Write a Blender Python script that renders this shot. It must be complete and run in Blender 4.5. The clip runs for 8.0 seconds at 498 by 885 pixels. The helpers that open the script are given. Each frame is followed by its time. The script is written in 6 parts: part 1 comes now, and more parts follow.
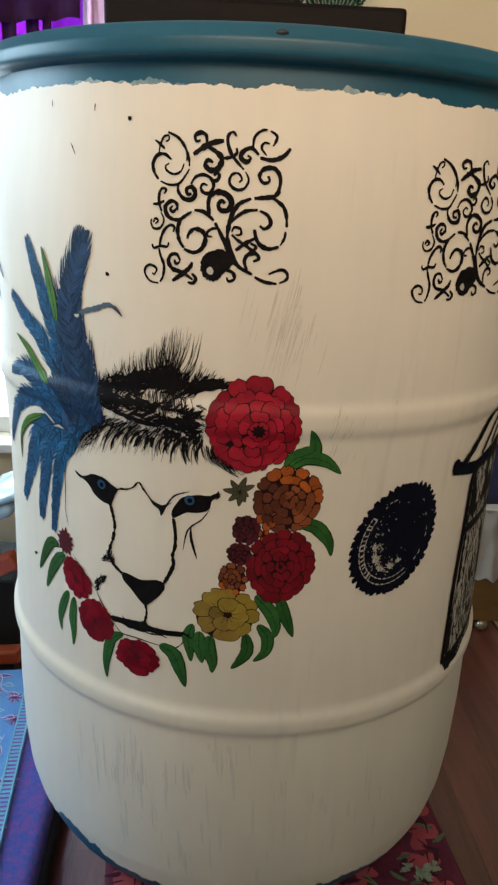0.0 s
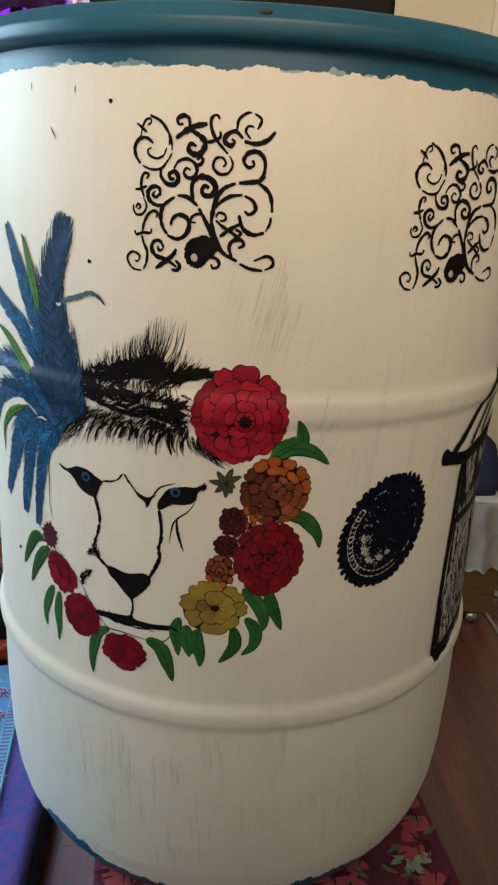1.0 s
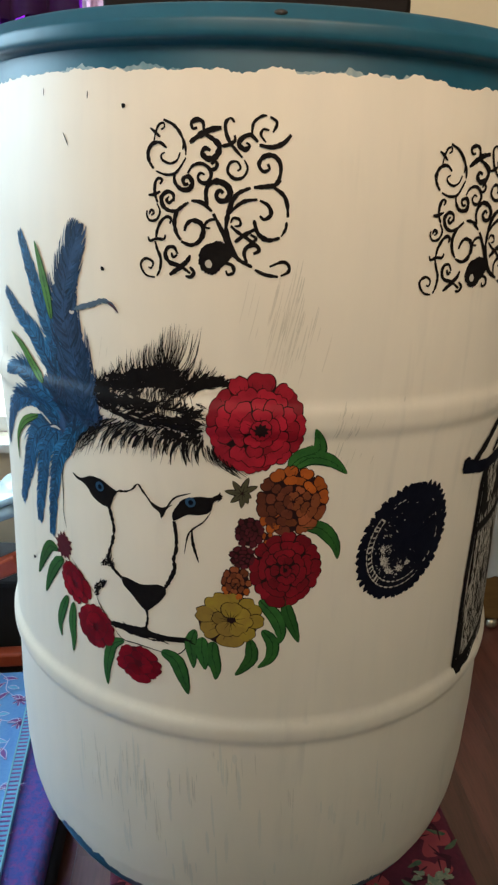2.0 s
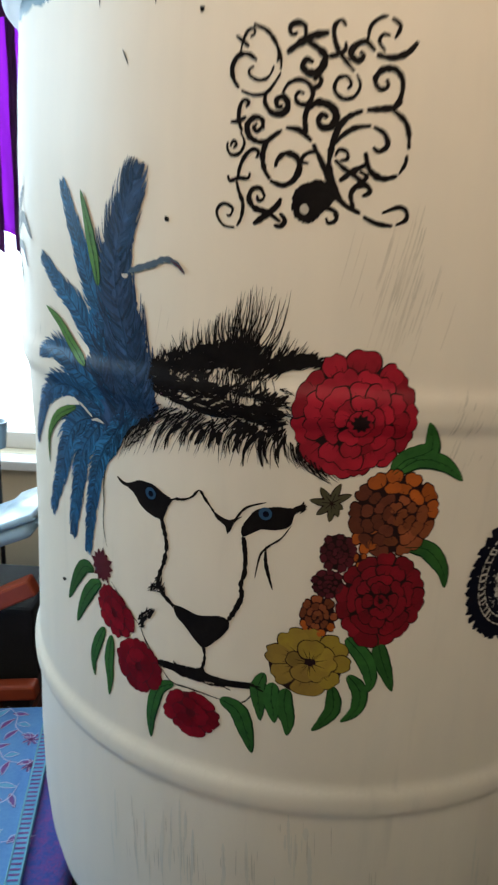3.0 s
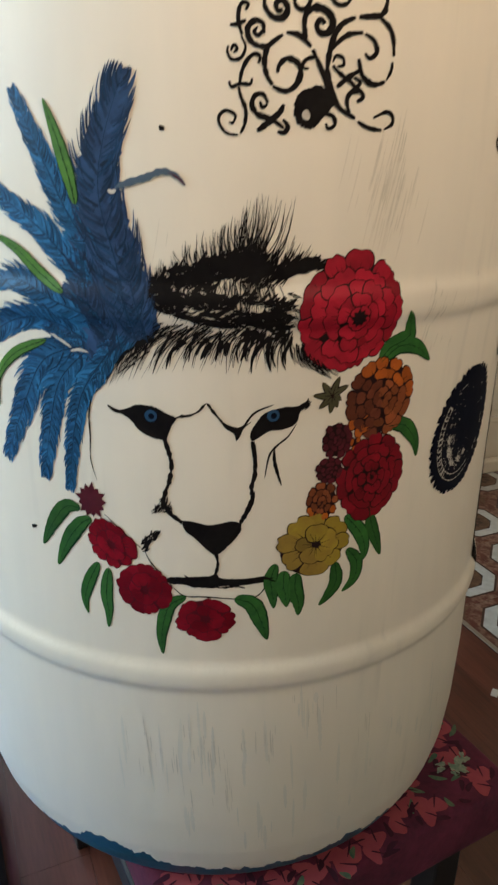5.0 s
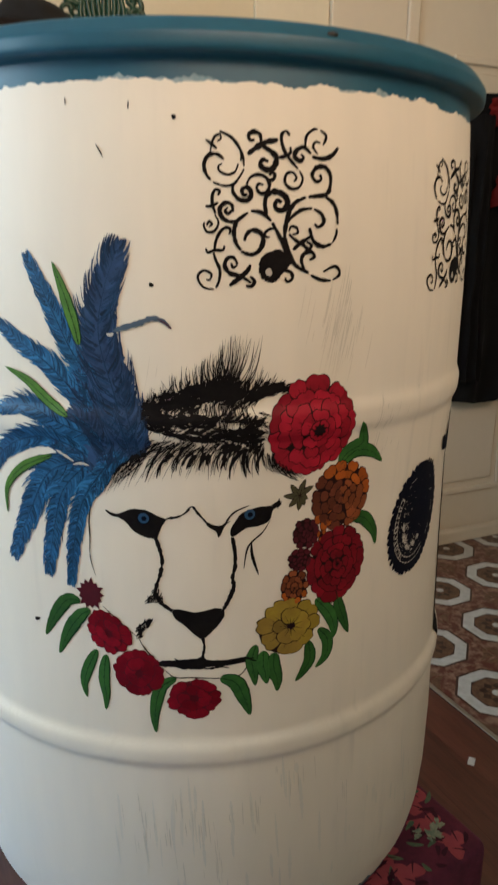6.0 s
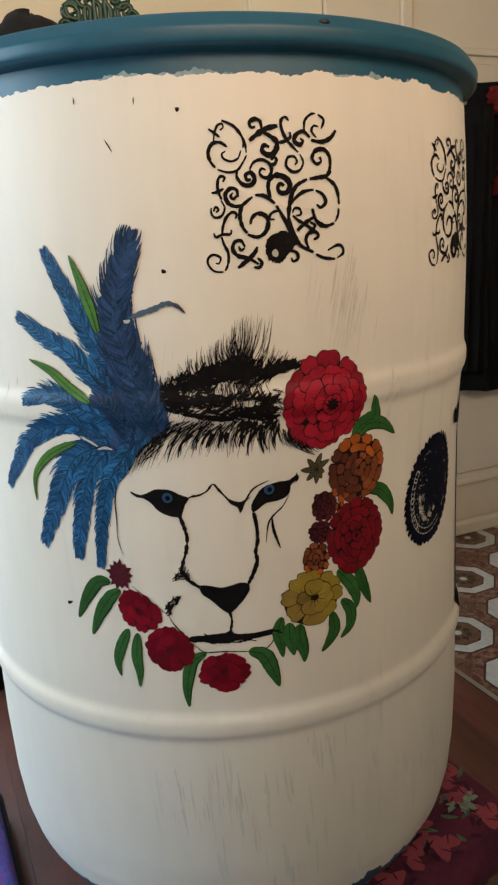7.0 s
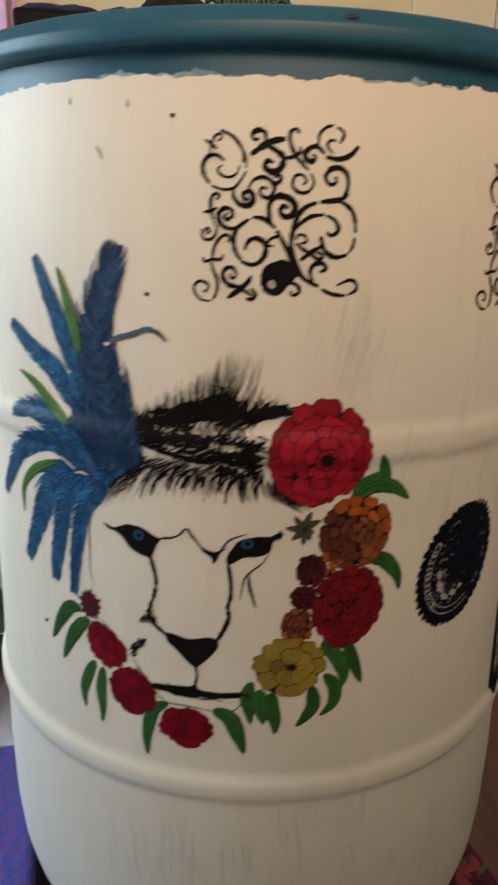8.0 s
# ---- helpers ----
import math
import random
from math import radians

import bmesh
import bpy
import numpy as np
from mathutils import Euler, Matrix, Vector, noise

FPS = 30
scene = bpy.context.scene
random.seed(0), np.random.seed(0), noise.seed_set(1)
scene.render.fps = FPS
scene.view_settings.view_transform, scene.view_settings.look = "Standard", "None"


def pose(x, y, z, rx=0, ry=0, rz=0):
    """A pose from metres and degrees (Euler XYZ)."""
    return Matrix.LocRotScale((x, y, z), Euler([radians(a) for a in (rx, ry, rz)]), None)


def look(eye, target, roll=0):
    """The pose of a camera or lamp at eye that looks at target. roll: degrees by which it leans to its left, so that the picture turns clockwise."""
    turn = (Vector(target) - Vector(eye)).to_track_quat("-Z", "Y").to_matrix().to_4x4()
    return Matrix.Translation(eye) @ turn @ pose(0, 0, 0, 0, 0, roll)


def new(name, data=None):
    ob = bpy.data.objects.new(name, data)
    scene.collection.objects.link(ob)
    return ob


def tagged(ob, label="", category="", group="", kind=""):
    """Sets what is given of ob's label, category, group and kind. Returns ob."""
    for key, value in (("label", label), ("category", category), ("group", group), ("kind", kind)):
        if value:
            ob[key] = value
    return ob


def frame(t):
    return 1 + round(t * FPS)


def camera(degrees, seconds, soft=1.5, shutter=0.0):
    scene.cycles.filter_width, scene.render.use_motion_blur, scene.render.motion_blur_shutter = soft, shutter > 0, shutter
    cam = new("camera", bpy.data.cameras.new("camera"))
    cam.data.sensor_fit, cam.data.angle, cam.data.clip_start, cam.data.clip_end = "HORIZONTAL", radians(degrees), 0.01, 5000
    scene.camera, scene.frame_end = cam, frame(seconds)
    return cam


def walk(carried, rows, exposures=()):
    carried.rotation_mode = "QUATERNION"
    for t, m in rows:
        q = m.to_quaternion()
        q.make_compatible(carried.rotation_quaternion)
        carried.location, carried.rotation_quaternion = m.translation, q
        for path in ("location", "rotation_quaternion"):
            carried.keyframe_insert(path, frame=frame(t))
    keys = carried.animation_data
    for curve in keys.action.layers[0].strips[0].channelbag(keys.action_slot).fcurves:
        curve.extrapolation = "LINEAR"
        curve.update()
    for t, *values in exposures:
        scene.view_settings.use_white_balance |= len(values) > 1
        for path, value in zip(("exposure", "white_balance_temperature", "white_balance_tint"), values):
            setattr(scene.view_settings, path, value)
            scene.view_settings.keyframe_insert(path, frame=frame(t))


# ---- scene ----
cam = camera(38.6, 8.0, soft=2.3, shutter=0.5)
ROWS = [
    (0.0, -0.0108, -0.8433, 1.0961, 71.32, -2.80, 0.47),
    (0.5, -0.0171, -0.8394, 1.0965, 70.73, -2.79, -0.67),
    (1.0, -0.0065, -0.8353, 1.0905, 70.88, -2.74, -0.29),
    (2.3, -0.0075, -0.8211, 1.0921, 71.32, -2.04, 0.92),
    (2.5, -0.0193, -0.8163, 1.0930, 73.37, -2.18, -0.31),
    (2.7, -0.0285, -0.7776, 1.0716, 73.73, -1.32, 2.40),
    (2.9, -0.0520, -0.7451, 1.0404, 74.07, -2.61, 2.28),
    (3.0, -0.0610, -0.7224, 1.0325, 73.30, -2.74, 1.72),
    (3.2, -0.0736, -0.7099, 1.0138, 74.33, -3.38, 0.22),
    (3.5, -0.0845, -0.6962, 0.9961, 73.10, -2.60, -3.05),
    (3.8, -0.1356, -0.7125, 0.9883, 74.84, -0.87, -11.69),
    (4.0, -0.1774, -0.7138, 0.9862, 73.96, -1.80, -14.89),
    (4.2, -0.2111, -0.7129, 0.9842, 72.15, -3.52, -16.39),
    (5.3, -0.2472, -0.7299, 1.0485, 68.27, -0.31, -21.26),
    (5.5, -0.2560, -0.7526, 1.0653, 72.21, 0.87, -20.69),
    (6.0, -0.2708, -0.7829, 1.0662, 74.31, -0.06, -23.22),
    (6.1, -0.2733, -0.7901, 1.0574, 75.28, 0.25, -22.57),
    (6.5, -0.2839, -0.7911, 1.0498, 73.42, 1.58, -21.87),
    (7.0, -0.2823, -0.8076, 1.0484, 74.87, 3.14, -22.75),
    (7.5, -0.2497, -0.7939, 1.0579, 74.26, 2.01, -17.68),
    (7.6, -0.2286, -0.7965, 1.0525, 75.79, 0.78, -14.72),
    (7.8, -0.1875, -0.7734, 1.0674, 73.41, -0.95, -11.21),
    (8.0, -0.1369, -0.7717, 1.0786, 73.55, -1.03, -9.19),
]
walk(cam, [(t, pose(x, y, z, rx, ry, rz)) for t, x, y, z, rx, ry, rz in ROWS],
     [(0.0, 0.0, 6500, 10), (1.2, 0.02, 6400, 8), (2.3, 0.06, 6400, 8), (3.0, -0.22, 6500, 9), (3.5, -0.16, 6850, 12), (4.2, 0.14, 6300, 6), (5.3, 0.0, 6800, 12),
      (6.5, -0.10, 6850, 14), (7.0, -0.06, 6850, 14), (7.5, -0.20, 6850, 15), (8.0, -0.22, 7000, 15)])

# ---- light ----
world = bpy.data.worlds.new("sky")
scene.world = world
world.use_nodes = True
wn = world.node_tree
sky = wn.nodes.new("ShaderNodeTexSky")
sky.sky_type = "NISHITA"
sky.sun_disc = False
sky.sun_elevation, sky.sun_rotation = radians(38), radians(200)
wn.links.new(sky.outputs[0], wn.nodes["Background"].inputs[0])
wn.nodes["Background"].inputs[1].default_value = 0.12


def window_light(name, m, w, h, watts, colour, spread=180):
    """The sky's light in a window's opening; the south one is an added front light."""
    data = bpy.data.lights.new(name, "AREA")
    data.shape, data.size, data.size_y, data.energy, data.color = "RECTANGLE", w, h, watts, colour
    data.spread = radians(spread)
    ob = new(name, data)
    ob.matrix_world = m
    return ob


window_light("window_light_north", look((-1.0, 1.20, 1.10), (-0.6, 0, 0.8)), 1.0, 1.2, 32, (0.60, 0.83, 1.0))
window_light("window_light_west", look((-1.86, 0.12, 1.55), (0, 0.0, 1.35)), 1.1, 0.85, 18, (0.58, 0.83, 1.0), 130)
# Added warm lamp for the front light; its source is out of view.
window_light("front_light_south", look((0.05, -1.57, 2.08), (0, 0, 1.85)), 1.8, 0.62, 13.2, (1.0, 0.725, 0.475), 94)

# ---- materials ----


def material(name, colour, rough=0.5, metal=0.0, second=None, scale=6.0, stretch=(1, 1, 1), bump=0.0, fine=60.0, amount=0.5,
             random_value=0.0, island=False, coords="Object", spec=0.5):
    """Principled surface whose colour wanders to a second one at two scales."""
    m = bpy.data.materials.new(name)
    m.use_nodes = True
    nt = m.node_tree
    b = nt.nodes["Principled BSDF"]
    b.inputs["Roughness"].default_value, b.inputs["Metallic"].default_value = rough, metal
    b.inputs["Specular IOR Level"].default_value = spec
    co = nt.nodes.new("ShaderNodeTexCoord")
    mp = nt.nodes.new("ShaderNodeMapping")
    mp.inputs["Scale"].default_value = stretch
    nt.links.new(co.outputs[coords], mp.inputs[0])
    big, small = nt.nodes.new("ShaderNodeTexNoise"), nt.nodes.new("ShaderNodeTexNoise")
    for n, sc, d in ((big, scale, 4), (small, fine, 6)):
        n.inputs["Scale"].default_value, n.inputs["Detail"].default_value = sc, d
        nt.links.new(mp.outputs[0], n.inputs["Vector"])
    mixn = nt.nodes.new("ShaderNodeMath")
    mixn.operation = "MULTIPLY_ADD"
    nt.links.new(small.outputs[0], mixn.inputs[0])
    mixn.inputs[1].default_value = 0.5
    half = nt.nodes.new("ShaderNodeMath")
    half.operation = "MULTIPLY_ADD"
    nt.links.new(big.outputs[0], half.inputs[0])
    half.inputs[1].default_value, half.inputs[2].default_value = 1.0, -0.25
    nt.links.new(half.outputs[0], mixn.inputs[2])
    ramp = nt.nodes.new("ShaderNodeMapRange")
    ramp.inputs["From Min"].default_value, ramp.inputs["From Max"].default_value = 0.25, 0.75
    ramp.inputs["To Max"].default_value = amount
    nt.links.new(mixn.outputs[0], ramp.inputs["Value"])
    mix = nt.nodes.new("ShaderNodeMix")
    mix.data_type = "RGBA"
    nt.links.new(ramp.outputs[0], mix.inputs[0])
    mix.inputs[6].default_value = (*colour, 1)
    mix.inputs[7].default_value = (*(second or [c * 0.7 for c in colour]), 1)
    out = mix.outputs[2]
    if random_value:
        if island:
            info = nt.nodes.new("ShaderNodeNewGeometry")
            socket = info.outputs["Random Per Island"]
        else:
            info = nt.nodes.new("ShaderNodeObjectInfo")
            socket = info.outputs["Random"]
        rng = nt.nodes.new("ShaderNodeMapRange")
        rng.inputs["To Min"].default_value, rng.inputs["To Max"].default_value = 1 - random_value, 1 + random_value
        nt.links.new(socket, rng.inputs["Value"])
        hsv = nt.nodes.new("ShaderNodeHueSaturation")
        nt.links.new(rng.outputs[0], hsv.inputs["Value"])
        nt.links.new(out, hsv.inputs["Color"])
        out = hsv.outputs[0]
    nt.links.new(out, b.inputs["Base Color"])
    if bump:
        bp = nt.nodes.new("ShaderNodeBump")
        bp.inputs["Strength"].default_value, bp.inputs["Distance"].default_value = bump, 0.004
        nt.links.new(mixn.outputs[0], bp.inputs["Height"])
        nt.links.new(bp.outputs[0], b.inputs["Normal"])
    return m


def sharpen(m, lo, hi):
    """Narrows the range over which a material's two colours blend, so that it looks speckled."""
    r = next(n for n in m.node_tree.nodes if n.bl_idname == "ShaderNodeMapRange")
    r.inputs["From Min"].default_value, r.inputs["From Max"].default_value = lo, hi


def glow(name, colour, strength):
    m = bpy.data.materials.new(name)
    m.use_nodes = True
    b = m.node_tree.nodes["Principled BSDF"]
    b.inputs["Base Color"].default_value = (*colour, 1)
    b.inputs["Emission Color"].default_value, b.inputs["Emission Strength"].default_value = (*colour, 1), strength
    return m


WHITE = material("cream_paint", (0.80, 0.73, 0.62), 0.5, second=(0.62, 0.60, 0.54), scale=5, fine=34, stretch=(1.6, 1.6, 0.3), amount=0.45, bump=0.09)


def add_streaks(m, colour):
    """Thin grey brush streaks, gathered in blotches, where the ground shows through."""
    nt = m.node_tree
    b = nt.nodes["Principled BSDF"]
    old = b.inputs["Base Color"].links[0].from_socket
    co = nt.nodes.new("ShaderNodeTexCoord")
    masks = []
    for stretch, sc, lo, hi in (((1, 1, 0.10), 85, 0.54, 0.74), ((1, 1, 0.40), 9, 0.50, 0.66)):
        mp = nt.nodes.new("ShaderNodeMapping")
        mp.inputs["Scale"].default_value = stretch
        mp.inputs["Rotation"].default_value = (radians(4), radians(-5), 0)
        n = nt.nodes.new("ShaderNodeTexNoise")
        n.inputs["Scale"].default_value, n.inputs["Detail"].default_value = sc, 5
        r = nt.nodes.new("ShaderNodeMapRange")
        r.inputs["From Min"].default_value, r.inputs["From Max"].default_value = lo, hi
        nt.links.new(co.outputs["Object"], mp.inputs[0])
        nt.links.new(mp.outputs[0], n.inputs["Vector"])
        nt.links.new(n.outputs[0], r.inputs["Value"])
        masks.append(r)
    mul = nt.nodes.new("ShaderNodeMath")
    mul.operation = "MULTIPLY"
    nt.links.new(masks[0].outputs[0], mul.inputs[0])
    nt.links.new(masks[1].outputs[0], mul.inputs[1])
    soft = nt.nodes.new("ShaderNodeMath")
    soft.operation = "MULTIPLY"
    soft.inputs[1].default_value = 0.22
    nt.links.new(mul.outputs[0], soft.inputs[0])
    mix = nt.nodes.new("ShaderNodeMix")
    mix.data_type = "RGBA"
    nt.links.new(soft.outputs[0], mix.inputs[0])
    nt.links.new(old, mix.inputs[6])
    mix.inputs[7].default_value = (*colour, 1)
    nt.links.new(mix.outputs[2], b.inputs["Base Color"])


add_streaks(WHITE, (0.36, 0.36, 0.33))
BLUE = material("teal_plastic", (0.008, 0.092, 0.150), 0.42, second=(0.005, 0.052, 0.092), scale=8, fine=90, amount=0.6, bump=0.05)
WALL = material("cream_wall", (0.66, 0.58, 0.42), 0.8, second=(0.58, 0.51, 0.38), scale=3, fine=80, bump=0.12)
CEIL = material("white_ceiling", (0.75, 0.73, 0.68), 0.9, bump=0.1)
DOOR = material("door_paint", (0.70, 0.62, 0.50), 0.45, second=(0.62, 0.55, 0.44), scale=2, fine=40, bump=0.06)
WOOD = material("floor_wood", (0.150, 0.046, 0.030), 0.34, second=(0.060, 0.018, 0.012), scale=6, fine=40, stretch=(6, 0.6, 1), amount=0.9, bump=0.12, random_value=0.2)
DARK = material("dark_cabinet_wood", (0.007, 0.005, 0.005), 0.55, second=(0.013, 0.009, 0.008), scale=4, fine=30, stretch=(1, 6, 6), amount=0.8, bump=0.1, spec=0.08)
BLACK = material("black_stand", (0.012, 0.011, 0.012), 0.5, second=(0.03, 0.028, 0.03), amount=0.5)

WOOD.node_tree.nodes["Principled BSDF"].inputs["Coat Weight"].default_value = 0.5
WOOD.node_tree.nodes["Principled BSDF"].inputs["Coat Roughness"].default_value = 0.25


# ---- mesh helpers ----
def link_mesh(name, bm, mat, parent=None, label="", smooth=False):
    me = bpy.data.meshes.new(name)
    bm.to_mesh(me)
    bm.free()
    if smooth:
        for p in me.polygons:
            p.use_smooth = True
    for one in (mat if isinstance(mat, (list, tuple)) else [mat]):
        me.materials.append(one)
    ob = new(name, me)
    if parent:
        ob.parent = parent
    if label:
        ob["label"] = label
    return ob


def part(name, bm, mat, parent, label="", smooth=False):
    return link_mesh(name, bm, mat, parent, label, smooth)


def thing(name, at, label, category, group="", rz=0):
    ob = new(name)
    ob.empty_display_size = 0.05
    ob.matrix_world = pose(*at, 0, 0, rz)
    return tagged(ob, label, category, group)


def structure(name, bm, mat, label="", smooth=False):
    return tagged(link_mesh(name, bm, mat, None, "", smooth), label, "", "", "structure")


def box(x0, x1, y0, y1, z0, z1, bevel=0.0, segs=2, bm=None):
    own = bm is None
    b = bmesh.new()
    bmesh.ops.create_cube(b, size=1)
    for v in b.verts:
        v.co = ((x0 + x1) / 2 + v.co.x * (x1 - x0), (y0 + y1) / 2 + v.co.y * (y1 - y0), (z0 + z1) / 2 + v.co.z * (z1 - z0))
    if bevel:
        bmesh.ops.bevel(b, geom=b.edges[:], offset=bevel, segments=segs, affect="EDGES", profile=0.5)
    if own:
        return b
    merge(bm, b)
    return bm


def merge(bm, other):
    me = bpy.data.meshes.new("scratch")
    other.to_mesh(me)
    other.free()
    bm.from_mesh(me)
    bpy.data.meshes.remove(me)


def lathe(profile, n=96, close=False):
    """A turned form from (radius, height) pairs."""
    bm = bmesh.new()
    rings = [[bm.verts.new((r * math.sin(2 * math.pi * i / n), -r * math.cos(2 * math.pi * i / n), z)) for i in range(n)] for r, z in profile]
    for a, b in zip(rings, rings[1:]):
        for i in range(n):
            bm.faces.new((a[i], a[(i + 1) % n], b[(i + 1) % n], b[i]))
    if close:
        bm.faces.new(list(reversed(rings[0])))
        bm.faces.new(rings[-1])
    return bm


def tube(points, radius, n=10, taper=None):
    bm = bmesh.new()
    pts = [Vector(p) for p in points]
    rings = []
    for k, p in enumerate(pts):
        d = (pts[min(k + 1, len(pts) - 1)] - pts[max(k - 1, 0)]).normalized()
        a = d.cross(Vector((0, 0, 1)) if abs(d.z) < 0.9 else Vector((1, 0, 0))).normalized()
        b = d.cross(a)
        r = radius * (taper(k / (len(pts) - 1)) if taper else 1)
        rings.append([bm.verts.new(p + (a * math.cos(2 * math.pi * i / n) + b * math.sin(2 * math.pi * i / n)) * r) for i in range(n)])
    for a, b in zip(rings, rings[1:]):
        for i in range(n):
            bm.faces.new((a[i], a[(i + 1) % n], b[(i + 1) % n], b[i]))
    bm.faces.new(list(reversed(rings[0])))
    bm.faces.new(rings[-1])
    bmesh.ops.recalc_face_normals(bm, faces=bm.faces[:])
    return bm


def cut_wall(x0, x1, y0, y1, z0, z1, hole=None):
    """A wall slab, with an opening (a0, a1, b0, b1) along its long side."""
    bm = bmesh.new()
    if not hole:
        return box(x0, x1, y0, y1, z0, z1)
    a0, a1, b0, b1 = hole
    if x1 - x0 > y1 - y0:
        for q in ((x0, a0, z0, z1), (a1, x1, z0, z1), (a0, a1, z0, b0), (a0, a1, b1, z1)):
            box(q[0], q[1], y0, y1, q[2], q[3], bm=bm)
    else:
        for q in ((y0, a0, z0, z1), (a1, y1, z0, z1), (a0, a1, z0, b0), (a0, a1, b1, z1)):
            box(x0, x1, q[0], q[1], q[2], q[3], bm=bm)
    bmesh.ops.remove_doubles(bm, verts=bm.verts[:], dist=1e-5)
    return bm


# ---- room ----
XW, XE, YS, YN, TOP = -1.90, 2.50, -1.60, 1.22, 2.55
WIN_N = (-1.55, -0.44, 0.38, 1.95)
WIN_W = (-0.42, 0.72, 0.75, 2.05)
WIN_S = (-1.00, 0.90, 1.60, 2.42)
structure("wall_north", cut_wall(XW - 0.12, XE + 0.12, YN, YN + 0.12, 0, TOP, WIN_N), WALL, "cream painted plaster wall with a window opening")
structure("wall_west", cut_wall(XW - 0.12, XW, YS, YN, 0, TOP, WIN_W), WALL, "cream painted plaster wall with a window opening")
structure("wall_east", cut_wall(XE, XE + 0.12, YS, YN, 0, TOP), WALL, "plain cream painted plaster wall")
structure("wall_south", cut_wall(XW - 0.12, XE + 0.12, YS - 0.12, YS, 0, TOP, WIN_S), WALL, "cream painted plaster wall with a window opening")
structure("ceiling", box(XW - 0.12, XE + 0.12, YS - 0.12, YN + 0.12, TOP, TOP + 0.1), CEIL, "plain white ceiling")
structure("ground", box(-40, 40, -40, 40, -0.50, -0.30), material("outside_ground", (0.10, 0.12, 0.06), 0.9), "green ground outside")
FLOOR = structure("floor", box(XW, XE, YS, YN, -0.20, -0.012), material("floor_base", (0.02, 0.012, 0.01), 0.8), "dark red-brown plank floor beside patterned tiles")

# ---- barrel ----
BASE = 0.355      # top of the stand
LIFT = 0.30       # the barrel's heights below are counted from here
RADII = ((0.055, 0.2500), (0.062, 0.2610), (0.075, 0.2700), (0.095, 0.2780), (0.12, 0.2835), (0.16, 0.2870), (0.23, 0.2885), (0.34, 0.2870),
         (0.45, 0.2850), (0.54, 0.2845), (0.585, 0.2865), (0.64, 0.2900), (0.72, 0.2905), (0.78, 0.2898), (0.83, 0.2878), (0.86, 0.2858), (0.885, 0.2845), (0.91, 0.2840))
HOOPS = ((0.6270, 0.0038, 0.0125), (0.3245, 0.0052, 0.0115))


def radius_at(z):
    for (z0, r0), (z1, r1) in zip(RADII, RADII[1:]):
        if z <= z1:
            k = max(0.0, (z - z0) / (z1 - z0))
            r = r0 + (r1 - r0) * k
            break
    else:
        r = RADII[-1][1]
    for c, h, w in HOOPS:
        r += h * math.exp(-(((z - c) / w) ** 4))
    return r


def on_barrel(s, z, lift=0.0):
    """A place on the side: s millimetres round from the front, z millimetres up."""
    a, h = s / 290.0, z / 1000.0
    r = radius_at(h) + 0.0007 + 0.45 * lift
    return Vector((r * math.sin(a), -r * math.cos(a), h + LIFT - BASE))


barrel = thing("barrel", (0, 0, BASE), "cream-painted plastic drum with teal rim and painted flowers", "barrel")
heights = [0.055 + 0.842 * i / 230 for i in range(231)]
part("body", lathe([(0.02, 0.0), (0.235, 0.0)] + [(radius_at(h), h + LIFT - BASE) for h in heights], 160), BLUE, barrel, "teal plastic drum body", True)
rim_profile = [(0.2838, 0.8880), (0.2846, 0.8893), (0.2930, 0.8908), (0.2962, 0.8918), (0.2974, 0.8934), (0.2978, 0.8960), (0.2980, 0.9012), (0.2978, 0.9028), (0.2966, 0.9042),
               (0.2918, 0.9112), (0.2902, 0.9128), (0.2870, 0.9140), (0.2800, 0.9142), (0.2752, 0.9120), (0.2740, 0.9000), (0.2740, 0.8860)]
part("rim", lathe([(r, h + LIFT - BASE) for r, h in rim_profile], 160), BLUE, barrel, "rolled teal plastic rim", True)
part("lid", lathe([(0.2742, 0.889 + LIFT - BASE), (0.268, 0.887 + LIFT - BASE), (0.26, 0.894 + LIFT - BASE), (0.001, 0.896 + LIFT - BASE)], 96), BLUE, barrel, "teal plastic drum top", True)


def ragged(a, seed, rough):
    """An uneven brushed edge, in millimetres."""
    c, s = math.cos(a), math.sin(a)
    step = noise.noise((26 * c, 26 * s, seed + 4))
    return rough * (1.5 * noise.noise((4 * c, 4 * s, seed)) + 1.3 * noise.noise((13 * c, 13 * s, seed + 5)) + (0.45 if step > 0.12 else -0.15)
                    + 0.5 * noise.noise((55 * c, 55 * s, seed + 9)) + 0.5 * noise.noise((160 * c, 160 * s, seed + 2)))


def paint_coat():
    bm = bmesh.new()
    n, m = 960, 230
    cols = []
    for i in range(n):
        a = 2 * math.pi * i / n
        lo = 91 + ragged(a, 1.3, 6.0) + 25 * math.exp(-(((2 * math.pi - a) * 290.0 - 205.0) / 48.0) ** 2)
        hi = 875 + ragged(a, 7.7, 2.3)
        cols.append([bm.verts.new(on_barrel(math.degrees(a) / 360 * 2 * math.pi * 290.0, lo + (hi - lo) * j / m, 0.0)) for j in range(m + 1)])
    for i in range(n):
        p, q = cols[i], cols[(i + 1) % n]
        for j in range(m):
            bm.faces.new((p[j], q[j], q[j + 1], p[j + 1]))
    return bm


part("paint_coat", paint_coat(), WHITE, barrel, "brushed cream paint with ragged edges", True)
THIN = material("thin_cream_paint", (0.46, 0.50, 0.49), 0.5, second=(0.08, 0.20, 0.26), scale=30, fine=160, stretch=(1, 1, 0.5), amount=1.0)


